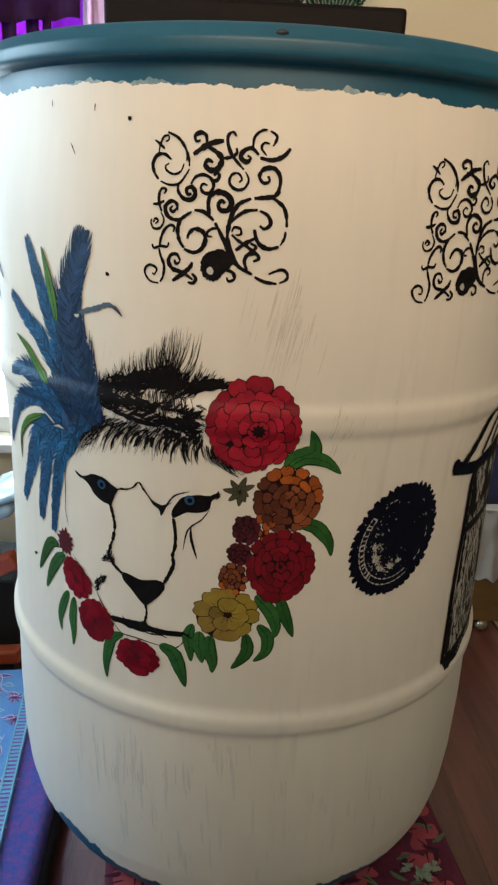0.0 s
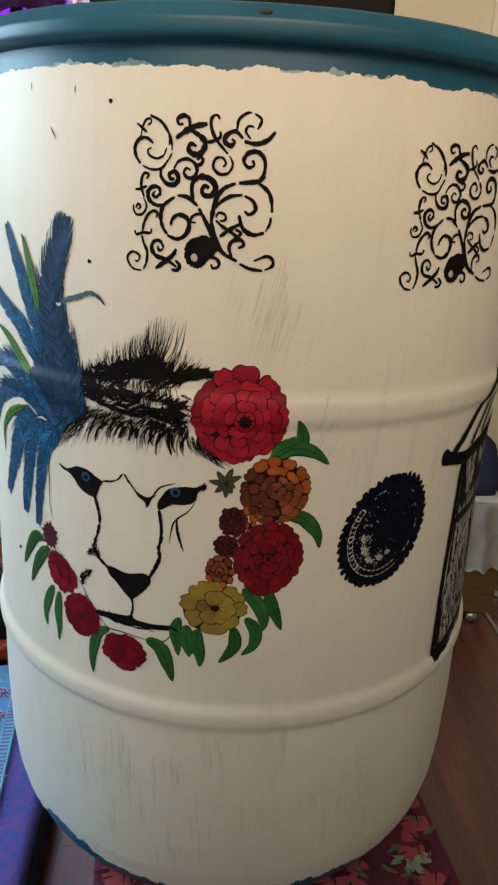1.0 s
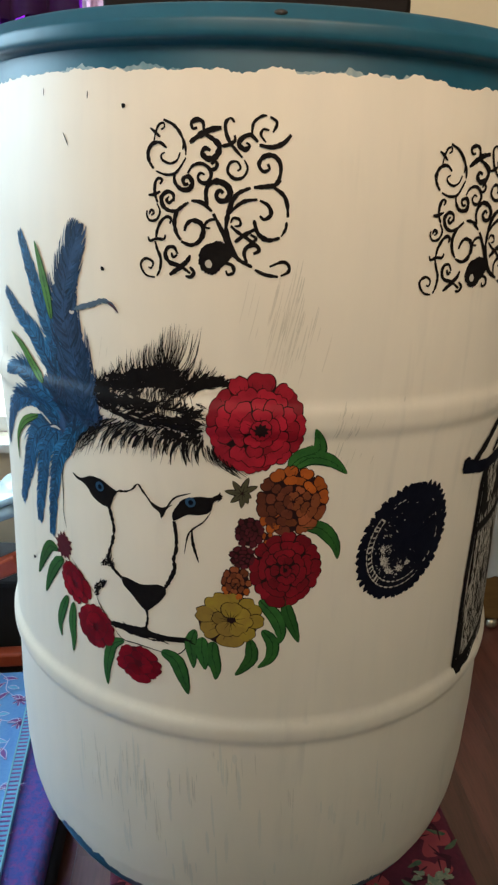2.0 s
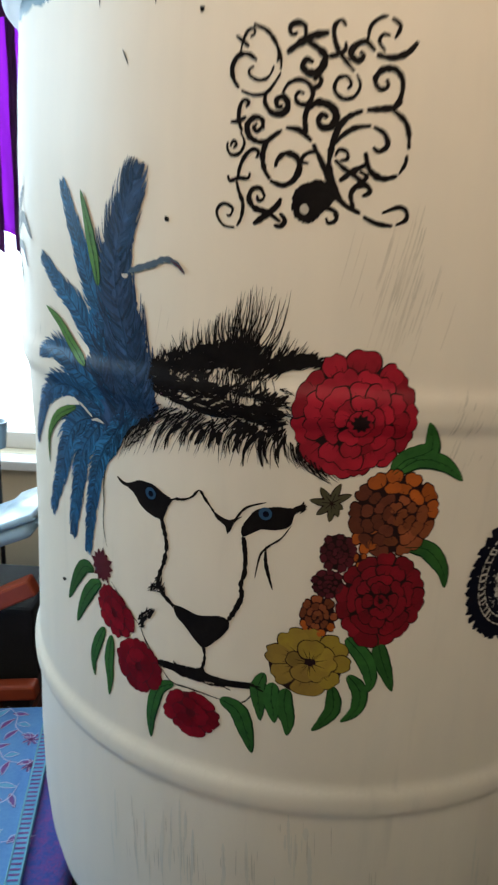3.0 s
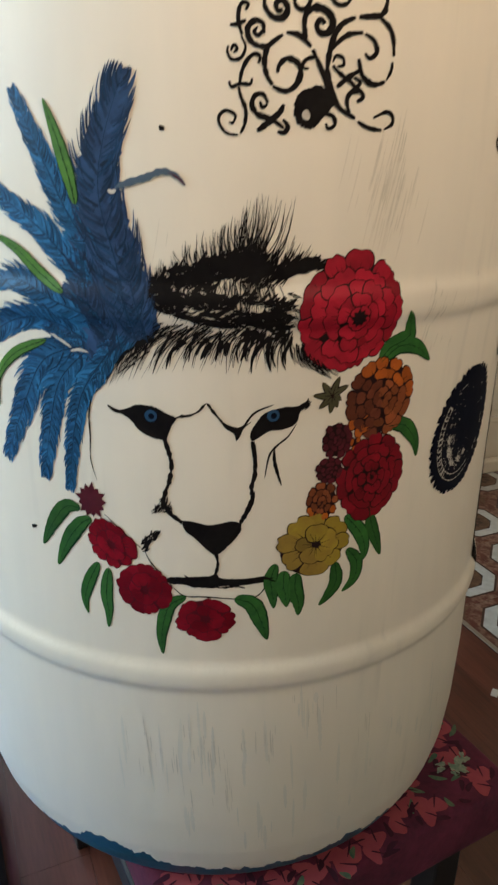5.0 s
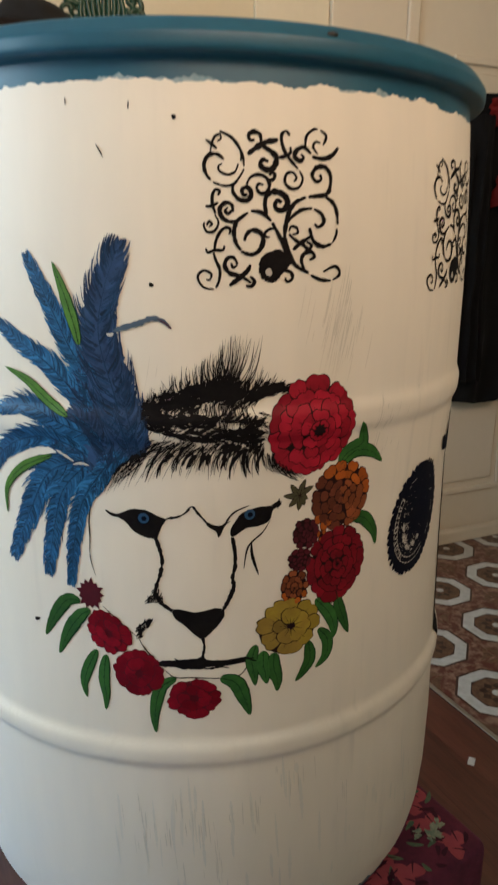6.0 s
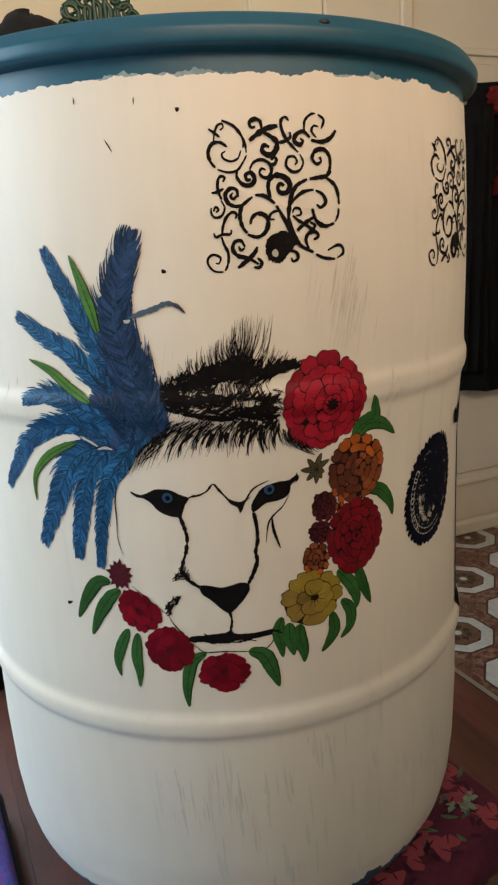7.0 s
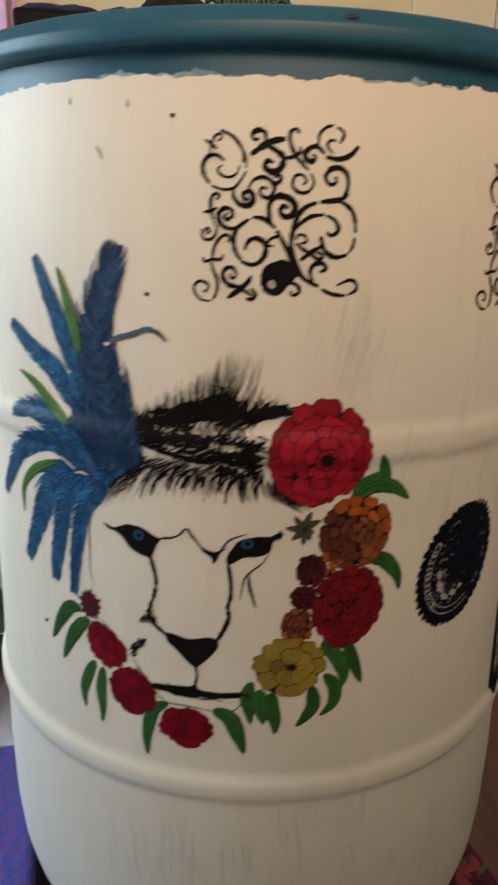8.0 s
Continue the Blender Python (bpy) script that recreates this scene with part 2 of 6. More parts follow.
def thin_edge(base, seed, rough, depth):
    """A band of thin brushed paint that peeps out past the full coat."""
    bm = bmesh.new()
    n, m = 960, 4
    cols = []
    for i in range(n):
        a = 2 * math.pi * i / n
        end = base + ragged(a, seed, rough)
        cols.append([bm.verts.new(on_barrel(a * 290.0, end + depth * j / m, -0.0008)) for j in range(m + 1)])
    for i in range(n):
        p, q = cols[i], cols[(i + 1) % n]
        for j in range(m):
            bm.faces.new((p[j], q[j], q[j + 1], p[j + 1]))
    bmesh.ops.recalc_face_normals(bm, faces=bm.faces[:])
    return bm


part("thin_coat", thin_edge(872.8, 12.4, 3.4, -14.0), THIN, barrel, "thin smeared paint along the upper edge", True)
plug = lathe([(0.0005, 0.0022), (0.0035, 0.002), (0.0042, 0.0)], 20)
for v in plug.verts:
    v.co = Vector((v.co.x * 1.1 + 0.002, -0.2950 - v.co.z * 0.6, v.co.y * 0.5 + 0.9065 + LIFT - BASE))
part("rim_mark", plug, BLACK, barrel, "small dark knock on the rim", True)

# ---- painting on the barrel ----
INK = material("black_ink", (0.005, 0.004, 0.005), 0.6, second=(0.016, 0.014, 0.013), scale=60, fine=300, amount=0.6, spec=0.06)
NAVY = material("navy_ink", (0.003, 0.004, 0.011), 0.6, second=(0.010, 0.011, 0.020), scale=80, fine=300, amount=0.5, spec=0.06)
LINE = material("dark_outline", (0.016, 0.006, 0.007), 0.6, amount=0.3, spec=0.15)
CRIMSON_LINE = material("dark_red_outline", (0.085, 0.004, 0.010), 0.6, amount=0.4, spec=0.15)
RED = material("red_petal", (0.34, 0.009, 0.024), 0.45, second=(0.20, 0.006, 0.016), scale=50, fine=180, amount=0.9, random_value=0.30, spec=0.2)
CRIMSON = material("crimson_petal", (0.20, 0.004, 0.012), 0.5, second=(0.11, 0.004, 0.010), scale=50, fine=180, amount=0.9, random_value=0.28, spec=0.2)
MAROON = material("maroon_petal", (0.085, 0.008, 0.016), 0.5, second=(0.045, 0.006, 0.010), scale=60, fine=200, amount=0.9, random_value=0.3, spec=0.2)
RUST = material("rust_petal", (0.24, 0.065, 0.022), 0.5, second=(0.15, 0.040, 0.015), scale=60, fine=200, amount=0.9, random_value=0.35, spec=0.2)
ORANGE = material("orange_petal", (0.42, 0.10, 0.012), 0.5, second=(0.26, 0.06, 0.012), scale=60, fine=200, amount=0.9, random_value=0.2, spec=0.2)
OCHRE = material("ochre_petal", (0.30, 0.20, 0.035), 0.5, second=(0.20, 0.125, 0.03), scale=60, fine=200, amount=0.9, random_value=0.25, spec=0.2)
LEAF = material("green_leaf_paint", (0.034, 0.135, 0.026), 0.5, second=(0.016, 0.075, 0.018), scale=40, fine=160, amount=0.95, random_value=0.3, spec=0.2)
LIME = material("light_green_leaf_paint", (0.085, 0.22, 0.035), 0.5, second=(0.045, 0.13, 0.025), scale=40, fine=160, amount=0.9, spec=0.2)
OLIVE = material("olive_paint", (0.060, 0.055, 0.022), 0.6, amount=0.6)
FEATHER = material("blue_feather_paint", (0.019, 0.130, 0.285), 0.45, second=(0.010, 0.060, 0.150), scale=30, fine=160, amount=0.9, random_value=0.6, island=True, spec=0.2)
FEATHER_DARK = material("slate_blue_feather_paint", (0.024, 0.064, 0.150), 0.5, second=(0.012, 0.022, 0.055), scale=30, fine=160, amount=0.9, random_value=0.6, island=True, spec=0.2)
IRIS = material("blue_dab", (0.009, 0.060, 0.14), 0.4, second=(0.006, 0.035, 0.09), scale=300, fine=600)
GREY = material("grey_leaf_paint", (0.20, 0.21, 0.22), 0.6, second=(0.12, 0.13, 0.14), scale=40, amount=0.8)
CHALK = material("chalky_white_paint", (0.50, 0.47, 0.42), 0.7, amount=0.5)
STEEL = material("slate_blue_paint", (0.06, 0.10, 0.15), 0.6, amount=0.5)


def spline(pts, step=2.5, closed=False):
    """Smooth way through control points, in even small steps."""
    n, out = len(pts), []
    spans = n if closed else n - 1
    for i in range(spans):
        a, b, c, d = ((pts[(i + k) % n] if closed else pts[min(max(i + k, 0), n - 1)]) for k in (-1, 0, 1, 2))
        m = max(2, int(math.hypot(c[0] - b[0], c[1] - b[1]) / step) + 1)
        for j in range(m):
            t = j / m
            out.append(tuple(0.5 * (2 * b[k] + (c[k] - a[k]) * t + (2 * a[k] - 5 * b[k] + 4 * c[k] - d[k]) * t * t + (3 * b[k] - a[k] - 3 * c[k] + d[k]) * t ** 3) for k in (0, 1)))
    if not closed:
        out.append(pts[-1])
    return out


SHAPES = {"both": lambda t: math.sin(math.pi * min(max(t, 0.02), 0.98)) ** 0.6, "tip": lambda t: (1 - t) ** 0.6 + 0.03, "even": lambda t: 1.0,
          "stencil": lambda t: 0.55 + 0.45 * math.sin(math.pi * t),
          "blade": lambda t: min(1.0, t * 5 + 0.35) * (1 - t) ** 0.55 + 0.02,
          "brush": lambda t: min(1.0, t * 6 + 0.25) * (1 - t ** 3) ** 0.55 + 0.02, "leaf": lambda t: (math.sin(math.pi * t ** 0.75) ** 0.8 + 0.04)}


def ribbon(bm, pts, w, lift, shape="both", slot=0, wobble=0.0, step=2.5):
    """A brush stroke w millimetres wide along control points."""
    way = spline(pts, step)
    n = len(way)
    cols = max(1, int(w / 4) + 1)
    rows = []
    for i, p in enumerate(way):
        a, b = way[max(i - 1, 0)], way[min(i + 1, n - 1)]
        dx, dz = b[0] - a[0], b[1] - a[1]
        ln = math.hypot(dx, dz) or 1.0
        hw = 0.5 * w * SHAPES[shape](i / (n - 1))
        if wobble:
            hw *= 1 + wobble * noise.noise((p[0] * 0.35, p[1] * 0.35, 3.0))
        rows.append([bm.verts.new(on_barrel(p[0] - dz / ln * hw * (2 * c / cols - 1), p[1] + dx / ln * hw * (2 * c / cols - 1), lift)) for c in range(cols + 1)])
    for p, q in zip(rows, rows[1:]):
        for c in range(cols):
            f = bm.faces.new((p[c + 1], p[c], q[c], q[c + 1]))
            f.material_index = slot


def blob(bm, pts, lift, slot=0, smooth=True, fray=0.0):
    """A filled patch of paint inside a closed outline."""
    ring = spline(pts, 0.8 if fray else 2.0, True) if smooth else pts
    cx, cz = sum(p[0] for p in ring) / len(ring), sum(p[1] for p in ring) / len(ring)
    if fray:
        ring = [(cx + (x - cx) * k, cz + (z - cz) * k) for x, z in ring for k in (1 + fray * (noise.noise((x * 0.9, z * 0.5, 1.0)) + 0.5 * noise.noise((x * 0.25, z * 0.25, 4.0))),)]
    far = max(math.hypot(x - cx, z - cz) for x, z in ring)
    m = max(2, int(far / 3.0) + 1)
    mid = bm.verts.new(on_barrel(cx, cz, lift))
    last = None
    for j in range(1, m + 1):
        k = j / m
        now = [bm.verts.new(on_barrel(cx + (x - cx) * k, cz + (z - cz) * k, lift)) for x, z in ring]
        for i in range(len(now)):
            e = (i + 1) % len(now)
            f = bm.faces.new((mid, now[i], now[e])) if last is None else bm.faces.new((last[i], now[i], now[e], last[e]))
            f.material_index = slot
        last = now


def oval(cx, cz, rx, rz, n=14, tilt=0.0, wave=0.0, lobes=0):
    """The outline of an oval, scalloped if it has lobes."""
    out = []
    for i in range(n):
        a = 2 * math.pi * i / n
        k = 1 + (wave * abs(math.sin(lobes * a / 2)) if lobes else 0)
        x, z = rx * k * math.cos(a), rz * k * math.sin(a)
        out.append((cx + x * math.cos(tilt) - z * math.sin(tilt), cz + x * math.sin(tilt) + z * math.cos(tilt)))
    return out


def painted(name, mats, parent, label="", draw=None):
    bm = bmesh.new()
    draw(bm)
    bmesh.ops.recalc_face_normals(bm, faces=bm.faces[:])
    return part(name, bm, mats, parent, label, True)


def stroke(pts, w, mat=INK, lift=0.0012, shape="both", wobble=0.2, name="painted_line", label=""):
    return painted(name, mat, barrel, label, lambda bm: ribbon(bm, pts, w, lift, shape, 0, wobble, 1.6))


def patch(pts, mat=INK, lift=0.0012, name="painted_patch", label="", fray=0.0):
    return painted(name, mat, barrel, label, lambda bm: blob(bm, pts, lift, 0, True, fray))


SHAPES["plume"] = lambda t: min(1.0, t * 5 + 0.30) * (1 - t ** 3.4) ** 0.55 * (1 - 0.25 * t) + 0.03
LEAF_DARK = material("dark_green_leaf_paint", (0.008, 0.040, 0.012), 0.55, second=(0.004, 0.022, 0.008), scale=40, fine=160, amount=0.9, spec=0.15)
FEATHER_DEEP = material("navy_feather_paint", (0.010, 0.045, 0.11), 0.5, second=(0.006, 0.024, 0.062), scale=30, fine=160, amount=0.9, random_value=0.4, island=True, spec=0.2)


def inside(p, ring):
    """Whether a place lies within a closed outline."""
    hit = False
    for (x0, z0), (x1, z1) in zip(ring, ring[1:] + ring[:1]):
        if (z0 > p[1]) != (z1 > p[1]) and p[0] < x0 + (p[1] - z0) / (z1 - z0) * (x1 - x0):
            hit = not hit
    return hit


def leaf(pts, w, mat=LEAF, lift=0.0011, label="green painted leaf"):
    """A painted leaf: a dark edge, the blade on it, a shaded half and a vein."""
    body = painted("painted_leaf", LEAF_DARK, barrel, label, lambda bm: ribbon(bm, pts, w * 1.08, lift, "leaf", 0, 0.10, 1.6))
    inner = [pts[0]] + [(x - 0.04 * w, z + 0.04 * w) for x, z in pts[1:]]
    painted("blade", mat, body, "", lambda bm: ribbon(bm, inner, w * 0.92, lift + 0.0003, "leaf", 0, 0.12, 1.6))
    rnd = random.Random(int(pts[0][0] * 7 + pts[0][1]))

    def veins(bm):
        way = spline(pts, 2.0)
        ribbon(bm, way[:-2], 0.6, lift + 0.0007, "tip")
        for i in range(2, len(way) - 4, 3):
            side = rnd.choice((-1, 1))
            dx, dz = way[i + 2][0] - way[i][0], way[i + 2][1] - way[i][1]
            a = math.atan2(dz, dx) + side * 0.5
            ln = 0.32 * w * rnd.uniform(0.5, 1.1)
            ribbon(bm, [way[i], (way[i][0] + ln * math.cos(a), way[i][1] + ln * math.sin(a))], 0.6, lift + 0.0006, "tip")
    painted("leaf_vein", LEAF_DARK, body, "", veins)
    return body


def petal_outline(a, start, length, width, rnd):
    """A broad petal with a wavy, notched outer edge, in shares of the bloom's radius."""
    notch = rnd.uniform(0.86, 0.98)
    out = []
    for u, v in ((0, -0.26), (0.30, -0.46), (0.66, -0.52), (0.90, -0.36), (1.0, -0.17), (notch, 0.02), (0.99, 0.20), (0.86, 0.40), (0.62, 0.52), (0.30, 0.46), (0, 0.26)):
        u, v = start + length * (u + rnd.uniform(-0.04, 0.04)), width * (v + rnd.uniform(-0.04, 0.04))
        out.append((u * math.cos(a) - v * math.sin(a), u * math.sin(a) + v * math.cos(a)))
    return out


def flower(cx, cz, rx, rz, pick, label, rings, seed=1, eye=0.10, off=(0, 0), line=LINE, gap=0.7, tilt=0.0, rays=3, ground_size=0.86):
    """A painted bloom: rings of petals laid over one another towards the eye, each with its dark outline and a few strokes at its base.
    A ring: start, count, length, width, as shares of the radius. pick: one paint, or a function of the petal's direction and ring."""
    rnd = random.Random(seed)

    def place(x, z, share):
        x, z = rx * x, rz * z
        return (cx + off[0] * share + x * math.cos(tilt) - z * math.sin(tilt), cz + off[1] * share + x * math.sin(tilt) + z * math.cos(tilt))
    ground = painted("painted_flower", line, barrel, label, lambda bm: blob(bm, oval(cx, cz, rx * ground_size, rz * ground_size, 22, tilt), 0.0010))
    lift = 0.0013
    for k, (start, count, length, width) in enumerate(rings):
        turn = rnd.uniform(0, 6.28)
        share = 1 - start
        for i in range(count):
            a = turn + 2 * math.pi * (i + rnd.uniform(-0.24, 0.24)) / count
            ln, wd = length * rnd.uniform(0.82, 1.10), width * rnd.uniform(0.82, 1.28)
            low = [place(x, z, share) for x, z in petal_outline(a, start, ln, wd, rnd)]
            mx, mz = sum(p[0] for p in low) / len(low), sum(p[1] for p in low) / len(low)
            size = sum(math.hypot(x - mx, z - mz) for x, z in low) / len(low)
            q = max(0.5, 1 - gap / size)
            top = [(mx + (x - mx) * q, mz + (z - mz) * q) for x, z in low]
            h = lift + 0.00010 * (i % 4)
            lines = []
            for r in range(rays):
                v = (r + rnd.uniform(0.2, 0.8)) / rays - 0.5
                b = a + v * wd / (start + 0.6 * ln)
                reach = start + ln * rnd.uniform(0.30, 0.62)
                lines.append([place((start + 0.05 * ln) * math.cos(b), (start + 0.05 * ln) * math.sin(b), share), place(reach * math.cos(b), reach * math.sin(b), share)])
            mat = pick(a + tilt, k) if callable(pick) else pick

            def both(bm, low=low, top=top, h=h, lines=lines):
                blob(bm, low, h, 1)
                blob(bm, top, h + 0.00024, 0)
                for one in lines:
                    ribbon(bm, one, 0.55, h + 0.00042, "tip", 1)
            painted("petal", [mat, line], ground, "", both)
        lift += 0.00060
    if eye:
        painted("flower_eye", LINE, ground, "dark flower centre", lambda bm: blob(bm, oval(cx + off[0], cz + off[1], rx * eye, rz * eye, 18, 0, 0.5, 9), lift + 0.0003))
    return ground


def star(cx, cz, arms, mat, label):
    """A star of leaf-like arms (angle, length), each with a dark vein."""
    body = painted("painted_star", LINE, barrel, label, lambda bm: blob(bm, oval(cx, cz, 3.2, 3.2, 10), 0.0012))
    for a, ln in arms:
        a = radians(a)
        tip = (cx + ln * math.cos(a), cz + ln * math.sin(a))
        mid = (cx + 0.5 * ln * math.cos(a + 0.06), cz + 0.5 * ln * math.sin(a + 0.06))

        def draw(bm, tip=tip, mid=mid):
            ribbon(bm, [(cx, cz), mid, tip], 5.6, 0.0013, "leaf", 1)
            ribbon(bm, [(cx, cz), mid, tip], 4.0, 0.0017, "leaf", 0)
            ribbon(bm, [(cx, cz), mid], 0.8, 0.0020, "tip", 1)
        painted("arm", [mat, LINE], body, "", draw)
    return body


def feather(pts, w, mat=FEATHER, seed=0, lift=0.0011, label="blue painted feather", dark=FEATHER_DEEP, shape="plume"):
    """A feather: a vane, rows of slanting barbs that fray its edges, darker barbs between them and a shaft."""
    rnd = random.Random(seed)
    vane = painted("painted_feather", mat, barrel, label, lambda bm: ribbon(bm, pts, w * 0.78, lift, shape, 0, 0.22, 1.5))
    way = spline(pts, 1.0)
    n = len(way)

    def barbs(bm, step, thick, low, high, up, share):
        for i in range(3, n - 1, step):
            dx, dz = way[i][0] - way[i - 3][0], way[i][1] - way[i - 3][1]
            d, t = math.atan2(dz, dx), i / n
            for side in (-1, 1):
                if rnd.random() > share:
                    continue
                slant = rnd.uniform(0.62, 0.92) * (1 - 0.55 * t ** 5)
                reach = (0.5 * w * SHAPES[shape](t) + 0.8) * rnd.uniform(low, high)
                ln = min(reach / math.sin(max(slant, 0.5)), (n - i + 0.5) / math.cos(slant - 0.25))
                a = d + side * slant
                k0 = rnd.uniform(0.0, 0.35)
                x, z = way[i]
                ribbon(bm, [(x + k0 * ln * math.cos(a), z + k0 * ln * math.sin(a)), (x + 0.6 * ln * math.cos(a), z + 0.6 * ln * math.sin(a)),
                            (x + ln * math.cos(a - side * 0.22), z + ln * math.sin(a - side * 0.22))], thick * rnd.uniform(0.6, 1.3), lift + up + rnd.uniform(0, 0.0003), "tip")
    tagged(painted("vane_edge", mat, vane, "", lambda bm: barbs(bm, 2, 2.1, 0.85, 1.22, 0.00025, 1.0)), kind="stuff")
    tagged(painted("barb_shade", dark, vane, "", lambda bm: barbs(bm, 3, 0.9, 0.65, 1.10, 0.00065, 0.65)), kind="stuff")
    painted("shaft", dark, vane, "", lambda bm: ribbon(bm, pts, 0.9, lift + 0.0009, "tip", 0, 0.5))
    return vane


def hair(base, tips, count, w, seed, lift=0.0014, spread=2.5, short=0.45, bow=0.12, name="brushwork", label="fine black brush strokes"):
    """Tapered curved strokes that run from one curve to another; bow bends them sideways."""
    rnd = random.Random(seed)
    b, t = spline(base, 1.0), spline(tips, 1.0)

    def draw(bm):
        for i in range(count):
            u = min(max((i + rnd.random()) / count, 0), 0.999)
            p, q = b[int(u * len(b))], t[int(u * len(t))]
            k = rnd.uniform(short, 1.04)
            p = (p[0] + rnd.uniform(-spread, spread), p[1] + rnd.uniform(-spread, spread))
            q = (p[0] + (q[0] - p[0]) * k + rnd.uniform(-2.5, 2.5), p[1] + (q[1] - p[1]) * k + rnd.uniform(-2, 2))
            bend = bow + rnd.uniform(-0.06, 0.06)
            mid = ((p[0] + q[0]) / 2 - bend * (q[1] - p[1]), (p[1] + q[1]) / 2 + bend * (q[0] - p[0]))
            ribbon(bm, [p, mid, q], w * rnd.uniform(0.6, 1.5), lift + rnd.uniform(0, 0.0004), "tip", 0, 0.2, 1.6)
    return tagged(painted(name, INK, barrel, label, draw), kind="stuff")


def dry_patch(outline, count, w, length, angle, seed, gaps=-0.05, lift=0.0012, name="brushwork", label="dry black brushwork"):
    """A ragged patch of overlapping dabs, dense with small bare gaps; angle in degrees."""
    rnd = random.Random(seed)
    ring = spline(outline, 2.0, True)
    xs, zs = [p[0] for p in ring], [p[1] for p in ring]

    def draw(bm):
        done = 0
        for _ in range(count * 12):
            x, z = rnd.uniform(min(xs), max(xs)), rnd.uniform(min(zs), max(zs))
            if not inside((x, z), ring) or noise.noise((x * 0.36, z * 0.42, seed)) < gaps:
                continue
            a = radians(angle + rnd.uniform(-28, 28))
            ln = length * rnd.uniform(0.4, 1.2)
            dx, dz = 0.5 * ln * math.cos(a), 0.5 * ln * math.sin(a)
            ribbon(bm, [(x - dx, z - dz), (x + 0.2 * dz, z - 0.2 * dx), (x + dx, z + dz)], w * rnd.uniform(0.5, 1.3), lift + rnd.uniform(0, 0.0005), "both", 0, 0.6, 1.2)
            done += 1
            if done >= count:
                break
    return tagged(painted(name, INK, barrel, label, draw), kind="stuff")


def rough_line(pts, w, seed, mat=INK, hairs=0, name="painted_line", label=""):
    """An inked line that swells, thins and frays into hairs."""
    rnd = random.Random(seed)

    def draw(bm):
        ribbon(bm, pts, w, 0.0012, "even", 0, 0.75, 0.9)
        way = spline(pts, 1.0)
        for _ in range(hairs):
            i = rnd.randrange(2, len(way) - 1)
            d = math.atan2(way[i][1] - way[i - 2][1], way[i][0] - way[i - 2][0]) + rnd.uniform(-0.35, 0.35)
            x, z = way[i][0] + rnd.uniform(-0.4, 0.4) * w, way[i][1] + rnd.uniform(-0.4, 0.4) * w
            ln = rnd.uniform(2.5, 6.5)
            ribbon(bm, [(x, z), (x - ln * math.cos(d), z - ln * math.sin(d))], 0.8, 0.0014, "tip")
    return painted(name, mat, barrel, label, draw)


def curl(cx, cz, r, start, turns, hand, w, tail=()):
    """A scroll: control points wound inward round a centre, after a tail that leads in. Angles in degrees."""
    pts = list(tail)
    n = max(5, int(abs(turns) * 9))
    for i in range(n + 1):
        k = i / n
        a = radians(start) + hand * 2 * math.pi * turns * k
        q = r * (1 - 0.78 * k)
        pts.append((cx + q * math.cos(a), cz + q * math.sin(a)))
    return pts, w



# feathers and their leaves
feather([(-183.6, 586.0), (-197.5, 597.8), (-218.5, 609.2)], 16, FEATHER_DARK, 21, 0.0009, "short slate-blue painted feather")
feather([(-145.5, 606.6), (-150.2, 633.5), (-159.8, 658.1), (-163.5, 677.3)], 34, FEATHER_DARK, 12, 0.0010, "broad slate-blue painted feather")
feather([(-162.8, 595.1), (-168.3, 622.5), (-181.2, 647.4), (-190.4, 669.7)], 40, FEATHER_DARK, 13, 0.0010, "broad slate-blue painted feather")
feather([(-175.5, 658.4), (-194.4, 686.2), (-211.0, 721.5), (-228.5, 756.8)], 22, FEATHER, 2)
feather([(-181.5, 639.3), (-211.9, 671.3), (-235.9, 688.0), (-264.0, 705.7)], 24, FEATHER, 3)
feather([(-172.5, 616.3), (-206.4, 628.2), (-235.8, 640.0), (-268.2, 635.1)], 27, FEATHER, 4)
feather([(-187.4, 602.5), (-226.4, 615.3), (-271.8, 598.1), (-316.1, 550.0)], 25, FEATHER, 5)
feather([(-191.2, 597.9), (-224.8, 584.5), (-247.6, 551.2), (-275.8, 498.9)], 30, FEATHER, 6)
feather([(-188.5, 595.0), (-213.5, 569.7), (-226.2, 534.1), (-235.5, 491.0)], 26, FEATHER, 7)
feather([(-171.7, 595.1), (-194.4, 564.4), (-205.8, 529.3), (-213.0, 484.4)], 20, FEATHER, 8)
feather([(-154.1, 606.8), (-166.8, 598.1), (-175.9, 586.1), (-184.0, 570.8)], 20, FEATHER, 9)
patch([(-217.8, 609.2), (-191.9, 622.5), (-168.3, 609.9), (-154.1, 606.8), (-168.1, 587.6), (-189.6, 587.4), (-202.9, 594.6), (-213.3, 600.9)], FEATHER_DARK, 0.0008, label="slate-blue ground under the feathers", fray=0.1)
feather([(-151.5, 603.8), (-160.7, 649.8), (-171.3, 696.3), (-166.2, 730.1), (-152.2, 766.8)], 46, FEATHER_DARK, 1, 0.0015, "broad slate-blue painted feather")
feather([(-143.5, 603.6), (-147.2, 622.0), (-152.8, 644.0), (-157.6, 666.2)], 24, FEATHER_DARK, 14, 0.0014, "broad slate-blue painted feather")
feather([(-170.6, 592.1), (-174.2, 610.0), (-182.0, 628.3), (-199.5, 638.0)], 24, FEATHER_DARK, 15, 0.0013, "short slate-blue painted feather")
leaf([(-187.8, 690.9), (-191.1, 707.6), (-197.7, 730.2), (-205.5, 752.1)], 9, LIME, 0.0024, "light green painted blade leaf")
